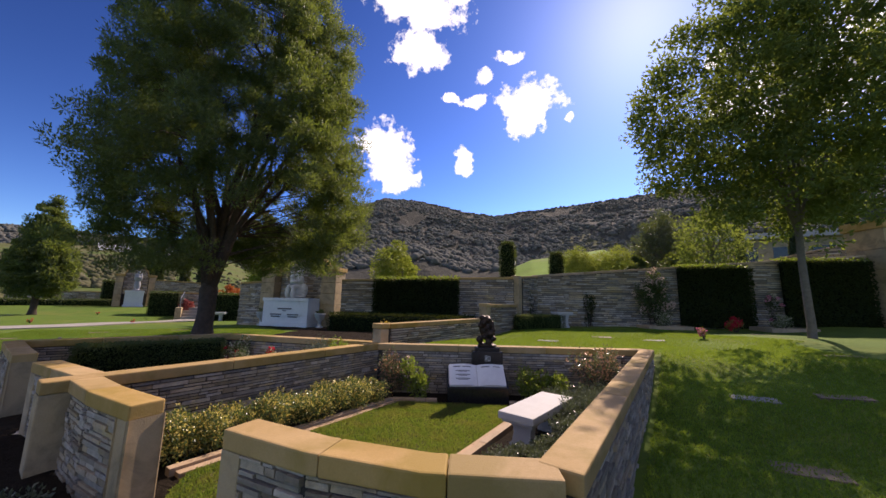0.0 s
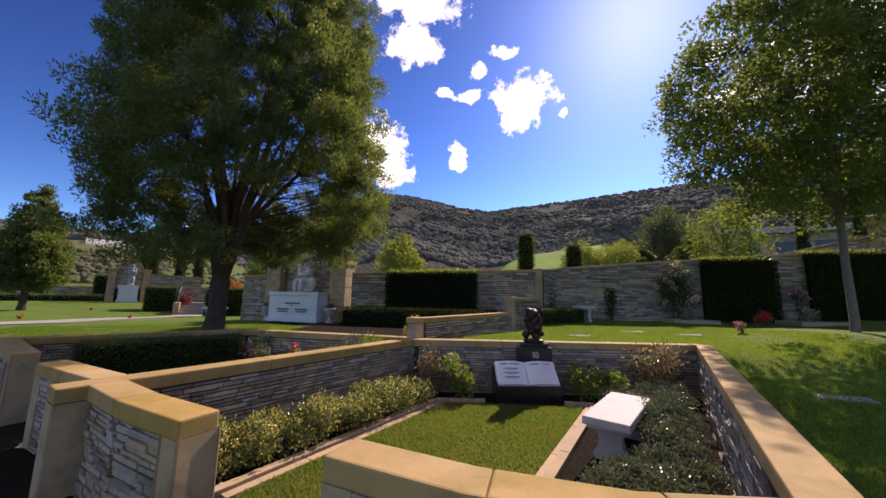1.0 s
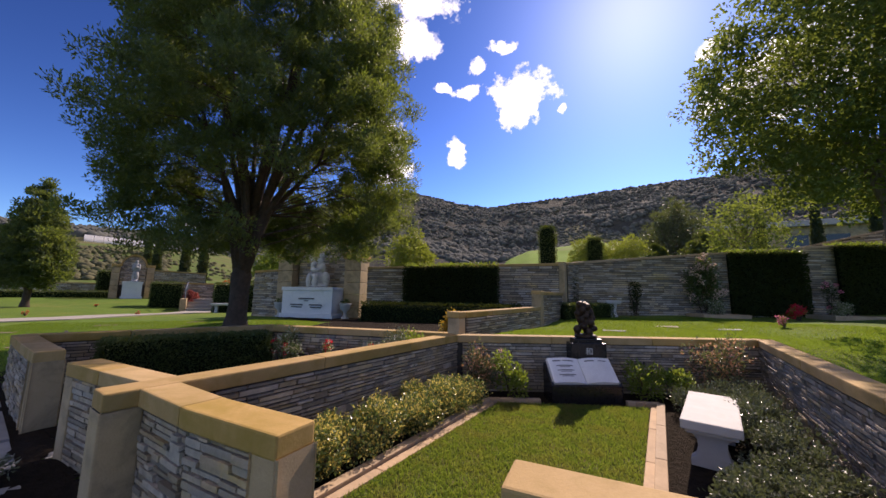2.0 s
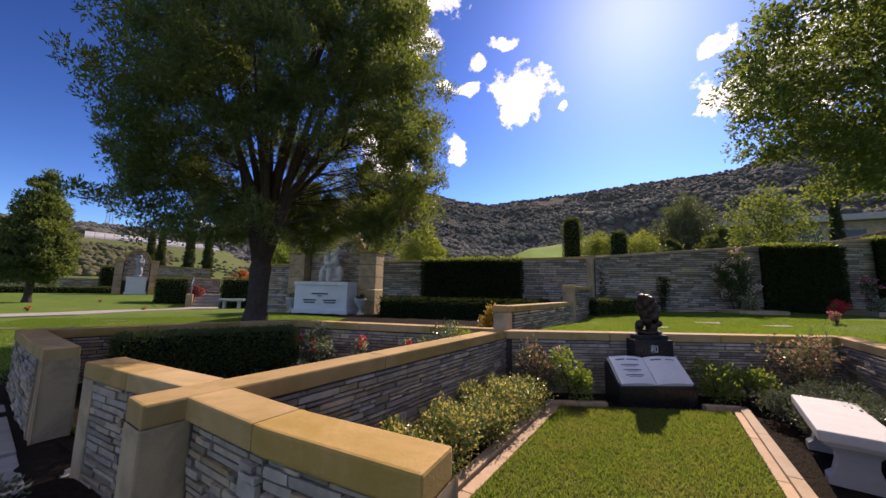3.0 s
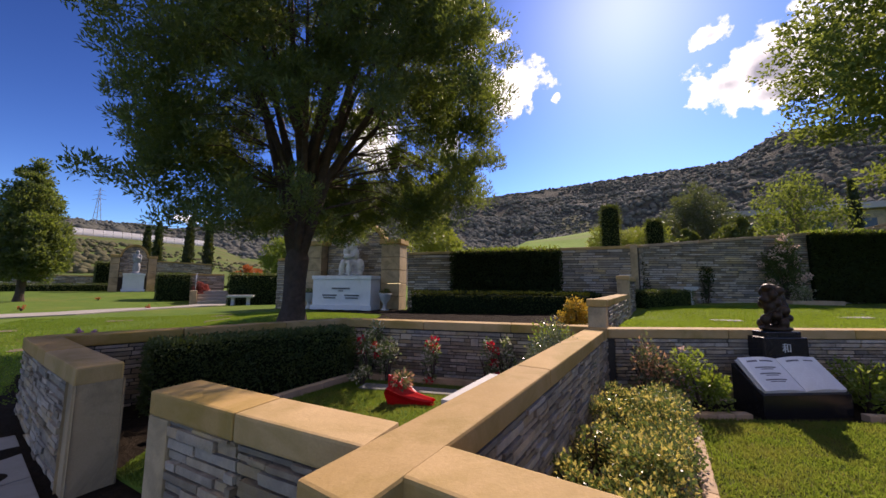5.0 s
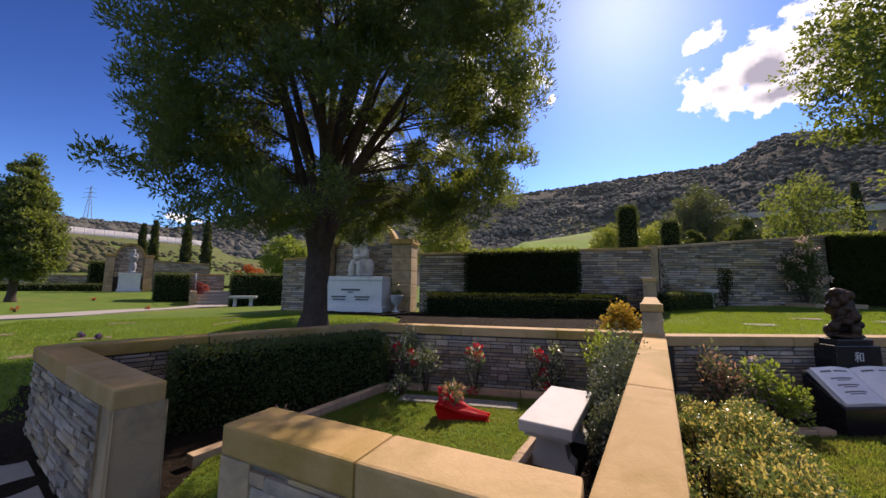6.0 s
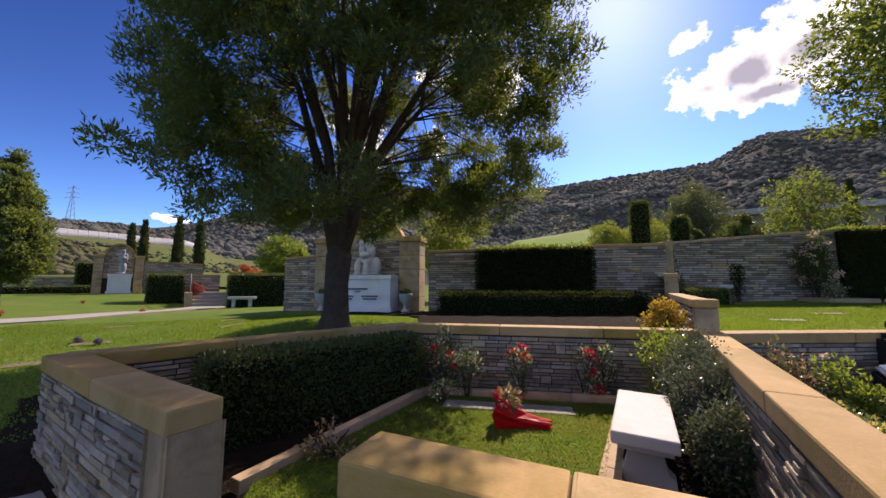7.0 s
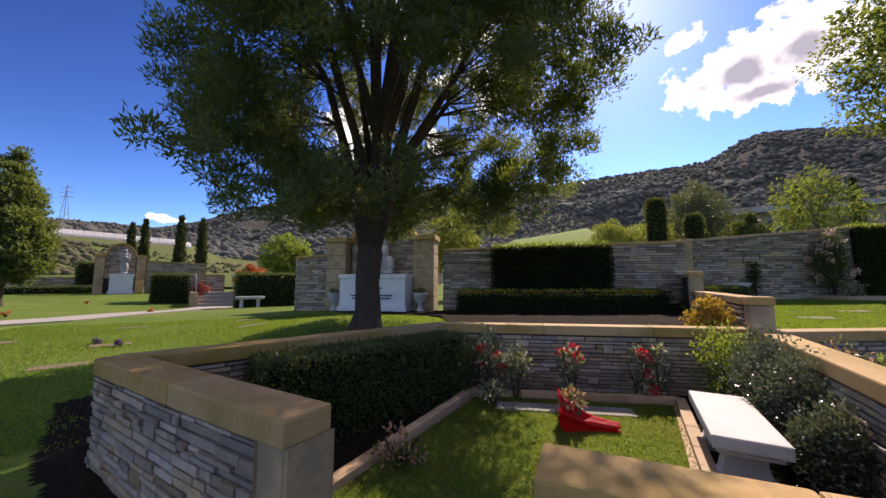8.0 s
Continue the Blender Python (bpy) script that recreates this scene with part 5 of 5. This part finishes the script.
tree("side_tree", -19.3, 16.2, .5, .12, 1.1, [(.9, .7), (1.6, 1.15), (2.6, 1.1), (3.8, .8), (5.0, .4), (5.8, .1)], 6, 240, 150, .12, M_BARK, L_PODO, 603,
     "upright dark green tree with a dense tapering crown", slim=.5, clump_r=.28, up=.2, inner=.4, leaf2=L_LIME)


def far_tree(name, az_x, y, z, h, r, leaf, seed, label, trunk=.14, base=.25, per=60, clumps=110, size=.25, slim=.5):
    return tree(name, az_x, y, z, trunk, h * base, [(h * base * .9, r * .4), (h * .45, r), (h * .7, r * .85), (h * .95, r * .25)], 6, clumps, per, size, M_BARK_GREY, leaf, seed, label, slim=slim, clump_r=r * .26, up=.2, inner=.2)


far_tree("yellow_tree", -2.9, 19.5, .8, 4.2, 1.3, L_YELLOW, 611, "small yellow green tree behind the stone wall", .1, .3, 60, 90, .17)
far_tree("wall_tree", 12.9, 16.2, 1.5, 5.0, 1.75, L_BROAD, 612, "round airy tree behind the long wall", .1, .36, 50, 80, .15)
far_tree("gum_tree", 19.6, 30.0, 2.6, 7.4, 2.4, L_GUM, 613, "grey green tree rising behind the wall", .2, .2, 70, 150, .3, .3)
far_tree("willow_bush", 12.0, 30.3, 2.5, 4.1, 1.8, L_YELLOW, 614, "rounded yellow green bush behind the wall", .12, .1, 80, 90, .25, .3)
far_tree("willow_bush", 14.4, 28.9, 2.5, 4.0, 2.1, L_YELLOW, 615, "rounded yellow green bush behind the wall", .12, .1, 80, 90, .25, .3)
far_tree("dark_bush", 15.0, 21.4, 1.8, 3.7, 1.15, L_HEDGE, 616, "dark rounded bush behind the wall", .12, .1, 80, 80, .2)
far_tree("dark_bush", 12.9, 22.6, 1.8, 3.2, .7, L_HEDGE, 617, "dark rounded bush behind the wall", .12, .1, 80, 50, .2)
far_tree("lime_bush", -12.8, 25.5, .9, 3.7, 1.5, L_LIME, 618, "light green bush beyond the stairs", .1, .1, 80, 80, .22)
far_tree("orange_bush", -12.5, 20.2, .7, 1.5, .7, L_ORANGE, 619, "orange flowering bush behind the hedge", .06, .1, 60, 60, .12)


def cypress(x, y, z, h, r, seed):
    t = thing("cypress", x, y, z, 0, "slim dark column of cypress", "tree", "row of cypresses")
    bm = bmesh.new()
    tube(bm, [(0, 0, -.2), (0, 0, h * .5), (0, 0, h * .95)], [.1, .06, .02], 7)
    local("trunk", bm, M_BARK, t)
    q = rng(seed)
    n = 2200
    zz = h * q.uniform(.05, 1, n)
    R = r * np.interp(zz / h, [.05, .15, .5, .85, 1], [.6, .95, 1, .6, .05]) * np.sqrt(q.uniform(.2, 1, n))
    a = q.uniform(0, 6.283, n)
    p = np.stack([R * np.cos(a), R * np.sin(a), zz], 1)
    fo = new("crown", leaves("crown", p, np.tile((0, 0, 1.0), (n, 1)), .3, .13, L_CYPRESS, seed, .3))
    fo.parent = t


for i, (x, y, h, z) in enumerate([(-25.0, 28.9, 4.6, .9), (-23.25, 27.75, 4.7, .9), (-19.45, 25.5, 4.6, .8), (-18.0, 25.25, 4.4, .8), (19.5, 22.1, 5.0, 2.3), (22.0, 21.0, 5.2, 2.3), (24.5, 20.0, 5.4, 2.3)]):
    cypress(x, y, z, h, .27, 630 + i)

# ---- beyond the left lawn: path, stairs, second memorial ----
def ribbon(name, pts, width, mat, label, category, lift=.012, thick=.08, step=.5):
    bm = bmesh.new()
    P = [Vector(p) for p in pts]
    run = []
    for a, b in zip(P, P[1:]):
        k = max(1, int((b - a).length / step))
        run += [a.lerp(b, i / k) for i in range(k)]
    run.append(P[-1])
    rings = []
    for i, q in enumerate(run):
        d = (run[min(i + 1, len(run) - 1)] - run[max(i - 1, 0)]).normalized()
        n = Vector((-d.y, d.x)) * width / 2
        rings.append([bm.verts.new((*(q + n * s), gz(*(q + n * s)) + dz)) for s, dz in ((1, lift), (-1, lift), (-1, -thick), (1, -thick))])
    for a, b in zip(rings, rings[1:]):
        for k in range(4):
            bm.faces.new((a[k], a[(k + 1) % 4], b[(k + 1) % 4], b[k]))
    bmesh.ops.recalc_face_normals(bm, faces=bm.faces)
    return tagged(part(name, bm, mat), label, category, kind="structure")


ribbon("path", [(-13.0, 18.1), (-12.7, 15.6), (-13.6, 12.4), (-16.5, 8.6), (-24, 2.5)], 1.35, M_PATH, "pale concrete path crossing the lawn to the stairs", "path", .03)
st = thing("stairs", -13.4, 18.3, gz(-13.4, 18.3), 33, "short flight of pale concrete steps with side walls", "stairs", "", "structure")
for i in range(4):
    bm = bmesh.new()
    box(bm, -.38, .95, i * .32, 1.6, i * .15 - .1, (i + 1) * .15, .01)
    local("step", bm, M_PATH, st)
for sx in (-.48, 1):
    bm = bmesh.new()
    box(bm, sx * 1.1 - .13, sx * 1.1 + .13, .0, 1.9, -.1, .62, .015)
    local("side_wall", bm, M_PILLAR, st)
    bm = bmesh.new()
    for yy, zz in ((.1, .62), (1.5, .8)):
        tube(bm, [(sx * .98, yy, .4), (sx * .98, yy, zz + .55)], [.018, .018], 6)
    tube(bm, [(sx * .98, -.1, 1.1), (sx * .98, 1.6, 1.45)], [.018, .018], 6)
    local("handrail", bm, M_METAL, st)
high_wall("wall_stairs", (-15.3, 19.6), (-14.0, 20.5), .5, 1.74, 1.74, "ledgestone wall beside the stairs", 56, cap_w=.34)
far_tree("pink_bush", -14.25, 19.1, .5, .85, .3, L_CRIMSON, 641, "red leaved bush beside the stairs", .04, .1, 50, 40, .1)
hedge("square_hedge", -10.35, 17.7, .25, 22, 3.0, .9, 1.4, L_HEDGE, "dark clipped hedge block by the white bench", 642, 500, .07)
hedge("square_hedge", -15.8, 19.5, .45, 33, 1.3, 1.0, 1.25, L_HEDGE, "dark clipped hedge block by the stairs", 643, 500, .07)
hedge("square_hedge", -23.0, 24.0, .6, 40, 1.3, 1.0, 1.88, L_HEDGE, "tall dark clipped hedge block", 644, 400, .08)
hedge("long_hedge", -24.5, 21.2, .6, 45, 6.0, .7, .55, L_HEDGE, "low dark hedge along the lawn", 645, 300, .08)
bench(-10.85, 16.4, gz(-10.85, 16.4), 18, .95, .4, .42, "white stone bench before the dark hedge")
bench(3.92, 11.35, gz(3.92, 11.35), 20, .62, .36, .50, "white stone bench beside the low hedge")
n2 = niche("memorial_niche", -21.0, 23.25, .74, 41, .95, "small arched stone niche beyond the lawn")
n2.scale = (.62, 1, 1)
t2 = tomb(-20.35, 22.55, .76, 41, .92, 1.05, .7, "white marble tomb before the small niche")
STANDING = [(0, 0, .05, .26, .22, .06), (0, 0, .4, .2, .17, .45), (0, 0, .95, .19, .15, .4), (-.15, -.03, 1.0, .08, .1, .3), (.15, -.03, 1.0, .08, .1, .3), (0, -.02, 1.4, .1, .11, .13), (0, 0, 1.25, .09, .09, .12), (0, -.14, 1.0, .12, .07, .1)]
carved("stone_statue", -20.3, 22.6, 1.8, 41, STANDING, M_STATUE_GREY, .03, "grey stone carving of one upright draped form", .9)
high_wall("wall_left_1", (-19.7, 23.3), (-17.4, 24.8), .4, 2.6, 2.5, "ledgestone wall beside the second niche", 57, cap_w=.34)
high_wall("wall_left_2", (-30.0, 23.4), (-25.2, 27.2), .6, 1.75, 1.75, "low pale wall beyond the lawn", 58, cap_w=.34)

# buildings behind the long wall
bd = thing("low_building", 32, 31, 4.4, -30, "long low flat roofed building behind the wall", "building")
for nm, q, mt in (("wall", (-8, 8, -4, 4, -2, 3.0), M_PILLAR), ("roof", (-8.5, 8.5, -4.6, 4.6, 3.0, 3.5), M_ROOF)):
    bm = bmesh.new()
    box(bm, *q, .04)
    local(nm, bm, mt, bd)
for i in range(6):
    bm = bmesh.new()
    box(bm, -7 + i * 2.4, -5.6 + i * 2.4, -4.03, -3.9, .4, 2.3)
    wn = local("window", bm, M_GRANITE, bd)
    bm = bmesh.new()
    box(bm, -7.1 + i * 2.4, -5.5 + i * 2.4, -4.06, -3.98, .3, .4)
    local("sill", bm, M_ROOF, wn)
high_wall("wall_far_5", (13.6, 18.4), (19.0, 11.8), 1.3, 3.2, 4.9, "pale sloping wall climbing behind the long wall", 59, cap_mat=M_KERB)

# ---- hills ----
SKY = [(-180, 3), (-120, 3), (-70, 5.5), (-52, 7.0), (-45, 7.2), (-40, 7.3), (-37, 7.2), (-34, 7.8), (-31, 8.8), (-28, 10.1), (-24, 11.6), (-18, 14), (-14, 15.6), (-10.4, 17.0), (-4.5, 16.9), (3.4, 15.2), (8.3, 14.5),
       (15.8, 15.2), (24.5, 15.8), (34.5, 16.2), (43, 16.1), (46.3, 17.8), (48.8, 18.2), (52, 17.7), (56, 16.6), (60, 15.4), (75, 12), (110, 6), (150, 3), (180, 3)]
AZ = np.concatenate([np.arange(-180, -60, 4.0), np.arange(-60, 75, .35), np.arange(75, 181, 4.0)])
RR = np.linspace(0, 1, 46)


def fbm(x, y, k=5):
    return sum(noise.noise(Vector((x * 2 ** i, y * 2 ** i, 3.1 * i))) * .5 ** i for i in range(k))


def hill_height(az, u, r0, r1, sky):
    e = np.interp(az, [s[0] for s in sky], [s[1] for s in sky])
    r = r0 + (r1 - r0) * u
    x, y = r * math.sin(radians(az)), r * math.cos(radians(az))
    crest = math.tan(radians(e)) * r1
    prof = u ** 1.15
    rough = fbm(x * .011, y * .011) * .13 * crest * math.sin(math.pi * min(1, u)) + fbm(x * .05 + 9, y * .05) * .022 * crest * (1 - .55 * u)
    return x, y, 1.0 + crest * prof + rough


def hill(name, az_list, r0, r1, sky, mat, label, kind="backdrop"):
    V = [hill_height(a, u, r0, r1, sky) for u in RR for a in az_list]
    V += [(x * 1.25, y * 1.25, z - 60) for x, y, z in V[-len(az_list):]]
    na = len(az_list)
    i = np.arange((len(RR) + 1) * na).reshape(-1, na)
    f = np.stack([i[:-1, :-1], i[:-1, 1:], i[1:, 1:], i[1:, :-1]], -1).reshape(-1, 4)
    return tagged(new(name, raw(name, V, f, mat, True)), label, "hill", kind="structure")


hill("hill_main", AZ, 90, 420, SKY, M_HILL, "steep hills covered in grey green chaparral")
FOOT = [(2, -2), (7, 4.5), (11, 7.4), (17, 10.2), (23, 11.2), (28, 10.4), (33, 8.6), (38, 6), (44, 1), (48, -2)]
hill("hill_foot", np.arange(2, 48.1, .5), 105, 215, FOOT, M_SLOPE, "lower scrubby slope in front of the hills")
FIELD = [(6, -1), (9, 4.0), (11.5, 6.0), (14.5, 7.3), (20, 8.0), (25.5, 8.7), (27.5, 7.4), (29, 3), (30, -1)]
hill("hill_field", np.arange(6, 30.1, .4), 50, 125, FIELD, M_FIELD, "bright green planted field on the lower slope")
MEADOW = [(-75, 3), (-55, 5.0), (-46, 6.0), (-40, 5.9), (-34, 5.6), (-30, 4.4), (-26, 4.0), (-20, 4.2), (-12, 2)]
hill("hill_meadow", np.arange(-75, -11.9, .5), 45, 170, MEADOW, M_MEADOW, "green meadow slope on the valley's side")
# pale sheeting of the growing tunnels
gh = thing("growing_tunnels", -100, 105, 12, 0, "long strip of pale sheeted growing tunnels on the meadow", "greenhouse")
for u, w in ((.86, 2.2), (.90, 2.2), (.94, 2.2)):
    for i in range(16):
        ring = []
        for a in (-46.0 + .82 * i, -46.0 + .82 * i + .78):
            x, y, z = hill_height(a, u, 45, 170, MEADOW)
            k = Vector((math.sin(radians(a)), math.cos(radians(a)), .1))
            ring.append([Vector((x, y, z)) + k * (-w * math.cos(math.pi * j / 8)) + Vector((0, 0, 1.5 * math.sin(math.pi * j / 8) - .3)) for j in range(9)])
        bm = bmesh.new()
        vs = [[bm.verts.new(c) for c in rg] for rg in ring]
        for j in range(8):
            bm.faces.new((vs[0][j], vs[1][j], vs[1][j + 1], vs[0][j + 1]))
        bm.faces.new(vs[0][::-1])
        bm.faces.new(vs[1])
        part("tunnel", bm, M_PLASTIC, gh, smooth=False)


def scatter(name, n, seed, r0, r1, sky, azs, us, size, mat, label, skip=None):
    """Bushes all over a slope, joined into one sheet of low mounds."""
    q = rng(seed)
    bm = bmesh.new()
    bmesh.ops.create_icosphere(bm, subdivisions=1, radius=1.0)
    bv = np.array([v.co for v in bm.verts])
    bf = np.array([[v.index for v in f.verts] for f in bm.faces])
    bm.free()
    V, Fs = [], []
    for i in range(n):
        a, u = q.uniform(*azs), q.uniform(*us)
        x, y, z = hill_height(a, u, r0, r1, sky)
        if fbm(x * .02 + 5, y * .02) < -.42:
            continue
        s = size * q.uniform(.5, 1.5)
        v = bv * (1 + q.uniform(-.22, .22, bv.shape)) * np.array([s, s, s * .8])
        V.append(v + np.array([x, y, z + s * .15]))
        Fs.append(bf + len(bv) * (len(V) - 1))
    tagged(new(name, raw(name, np.concatenate(V), np.concatenate(Fs), mat, True)), label, "bushes", kind="stuff")


scatter("chaparral_bushes", 20000, 701, 90, 420, SKY, (-55, 66), (.12, 1.0), 1.5, L_BUSH, "dark bushes covering the hills")
scatter("slope_bushes", 1500, 702, 105, 215, FOOT, (8, 42), (.55, 1.0), .9, L_BUSH, "low bushes on the scrubby slope")
scatter("meadow_bushes", 900, 703, 45, 170, MEADOW, (-58, -38), (.12, .55), .55, L_SCRUB, "grey bushes at the foot of the meadow")
scatter("meadow_scrub", 330, 705, 45, 170, MEADOW, (-40, -14), (.15, .5), .42, L_SCRUB, "scattered scrub on the meadow")
scatter("ridge_trees", 260, 704, 45, 170, MEADOW, (-75, -36), (.985, 1.0), 2.0, L_BUSH, "dark trees along the ridge of the meadow")


def mast(name, az, r, z, h, w, label):
    t = thing(name, r * math.sin(radians(az)), r * math.cos(radians(az)), z, 0, label, "mast")
    bm = bmesh.new()
    for sx, sy in ((-1, -1), (1, -1), (1, 1), (-1, 1)):
        tube(bm, [(sx * w, sy * w, -2), (sx * w * .25, sy * w * .25, h * .7), (sx * .1, sy * .1, h)], [.17, .13, .07], 5)
    for k in range(6):
        zz, s = h * k / 6, w * (1 - .75 * min(1, k / 4.2))
        tube(bm, [(-s, -s, zz), (s, s, zz + h / 6)], [.08, .08], 4)
        tube(bm, [(s, -s, zz), (-s, s, zz + h / 6)], [.08, .08], 4)
    local("lattice", bm, M_METAL, t)
    if name == "pylon":
        for zz, l in ((.62, 4.5), (.76, 4.0), (.9, 3.2)):
            bm = bmesh.new()
            tube(bm, [(-l, 0, h * zz), (0, 0, h * zz + .8), (l, 0, h * zz)], [.09, .14, .09], 5)
            local("cross_arm", bm, M_METAL, t)


mast("radio_mast", 54.8, 425, hill_height(54.8, 1, 90, 420, SKY)[2], 27, 2.2, "tall lattice radio mast on the hill's crest")
mast("pylon", -44.1, 300, 40, 20, 1.4, "steel lattice power pylon beyond the ridge")

# ---- grass blades, nearest lawns ----
def blades(name, poly, z, n, seed, label, h=.035, hill_=False):
    q = rng(seed)
    P = np.array(poly)
    lo, hi = P.min(0), P.max(0)
    xy = q.uniform(lo, hi, (n * 3, 2))
    xy = xy[inside(xy[:, 0], xy[:, 1], poly)][:n]
    zz = ground_z(xy[:, 0], xy[:, 1]) if hill_ else np.full(len(xy), z)
    p = np.column_stack([xy, zz - .004])
    tagged(new(name, leaves(name, p, np.tile((0, 0, 1.0), (len(p), 1)), h, .007 if not hill_ else .013, L_LAWN if hill_ else L_GRASS, seed, .4)), label, "grass", kind="stuff")


blades("grass", A_TURF, .015, 60000, 801, "short mown grass of the small lawn", .034)
blades("grass", B_TURF, .095, 42000, 802, "short mown grass of the shaded lawn", .024)
blades("grass", [(0.9, 1.9), (2.4, .6), (6.5, 2.6), (7.2, 7.5), (4.0, 6.4)], 0, 65000, 803, "mown grass of the sloping lawn", .035, True)
blades("grass", [(-1.0, 6.4), (3.9, 6.4), (7.5, 7.2), (6.5, 11), (2.6, 10.8), (1.3, 9.4)], 0, 55000, 804, "mown grass of the upper lawn", .032, True)
blades("grass", [(-6.9, 5.6), (-4.6, 7.4), (-3.2, 8.4), (-7, 12.5), (-13, 11), (-10, 5)], 0, 60000, 805, "mown grass of the side lawn", .032, True)

# ---- ledgestones of the low walls ----
def run_stones(parent, pts, side, z0, seed, trim0=0.0, trim1=0.0, top=CAP - .108):
    for i, (a, b) in enumerate(zip(pts, pts[1:])):
        A, B = Vector(a), Vector(b)
        d = (B - A).normalized()
        if i == 0:
            A = A + d * trim0
        if i == len(pts) - 2:
            B = B - d * trim1
        face_stones(parent, tuple(A), tuple(B), side, z0, top, seed + i * 17)


run_stones(w_af, A_FRONT, 1, -.06, 901, .02, .155)
run_stones(w_al, A_FRONT_L, 1, -.06, 911, .155, .10)
run_stones(w_br, B_FRONT_R, 1, -.06, 921, .06, .155)
run_stones(w_bl, B_FRONT_L, 1, -.06, 931, .155, .02)
run_stones(w_dv, DIVIDER, -1, -.02, 941, .34, .05)
run_stones(w_dv, DIVIDER, 1, .06, 951, .34, .05)
run_stones(w_rt, RIGHT, -1, -.04, 961, .05, .05)
run_stones(w_rt, RIGHT, 1, -.02, 971, .6, .05)
run_stones(w_ab, A_BACK, -1, -.02, 981, .08, .1)
run_stones(w_bb, B_BACK, -1, .06, 991, .08, .1)
run_stones(w_lt, LEFT, -1, .06, 996, .08, .1)
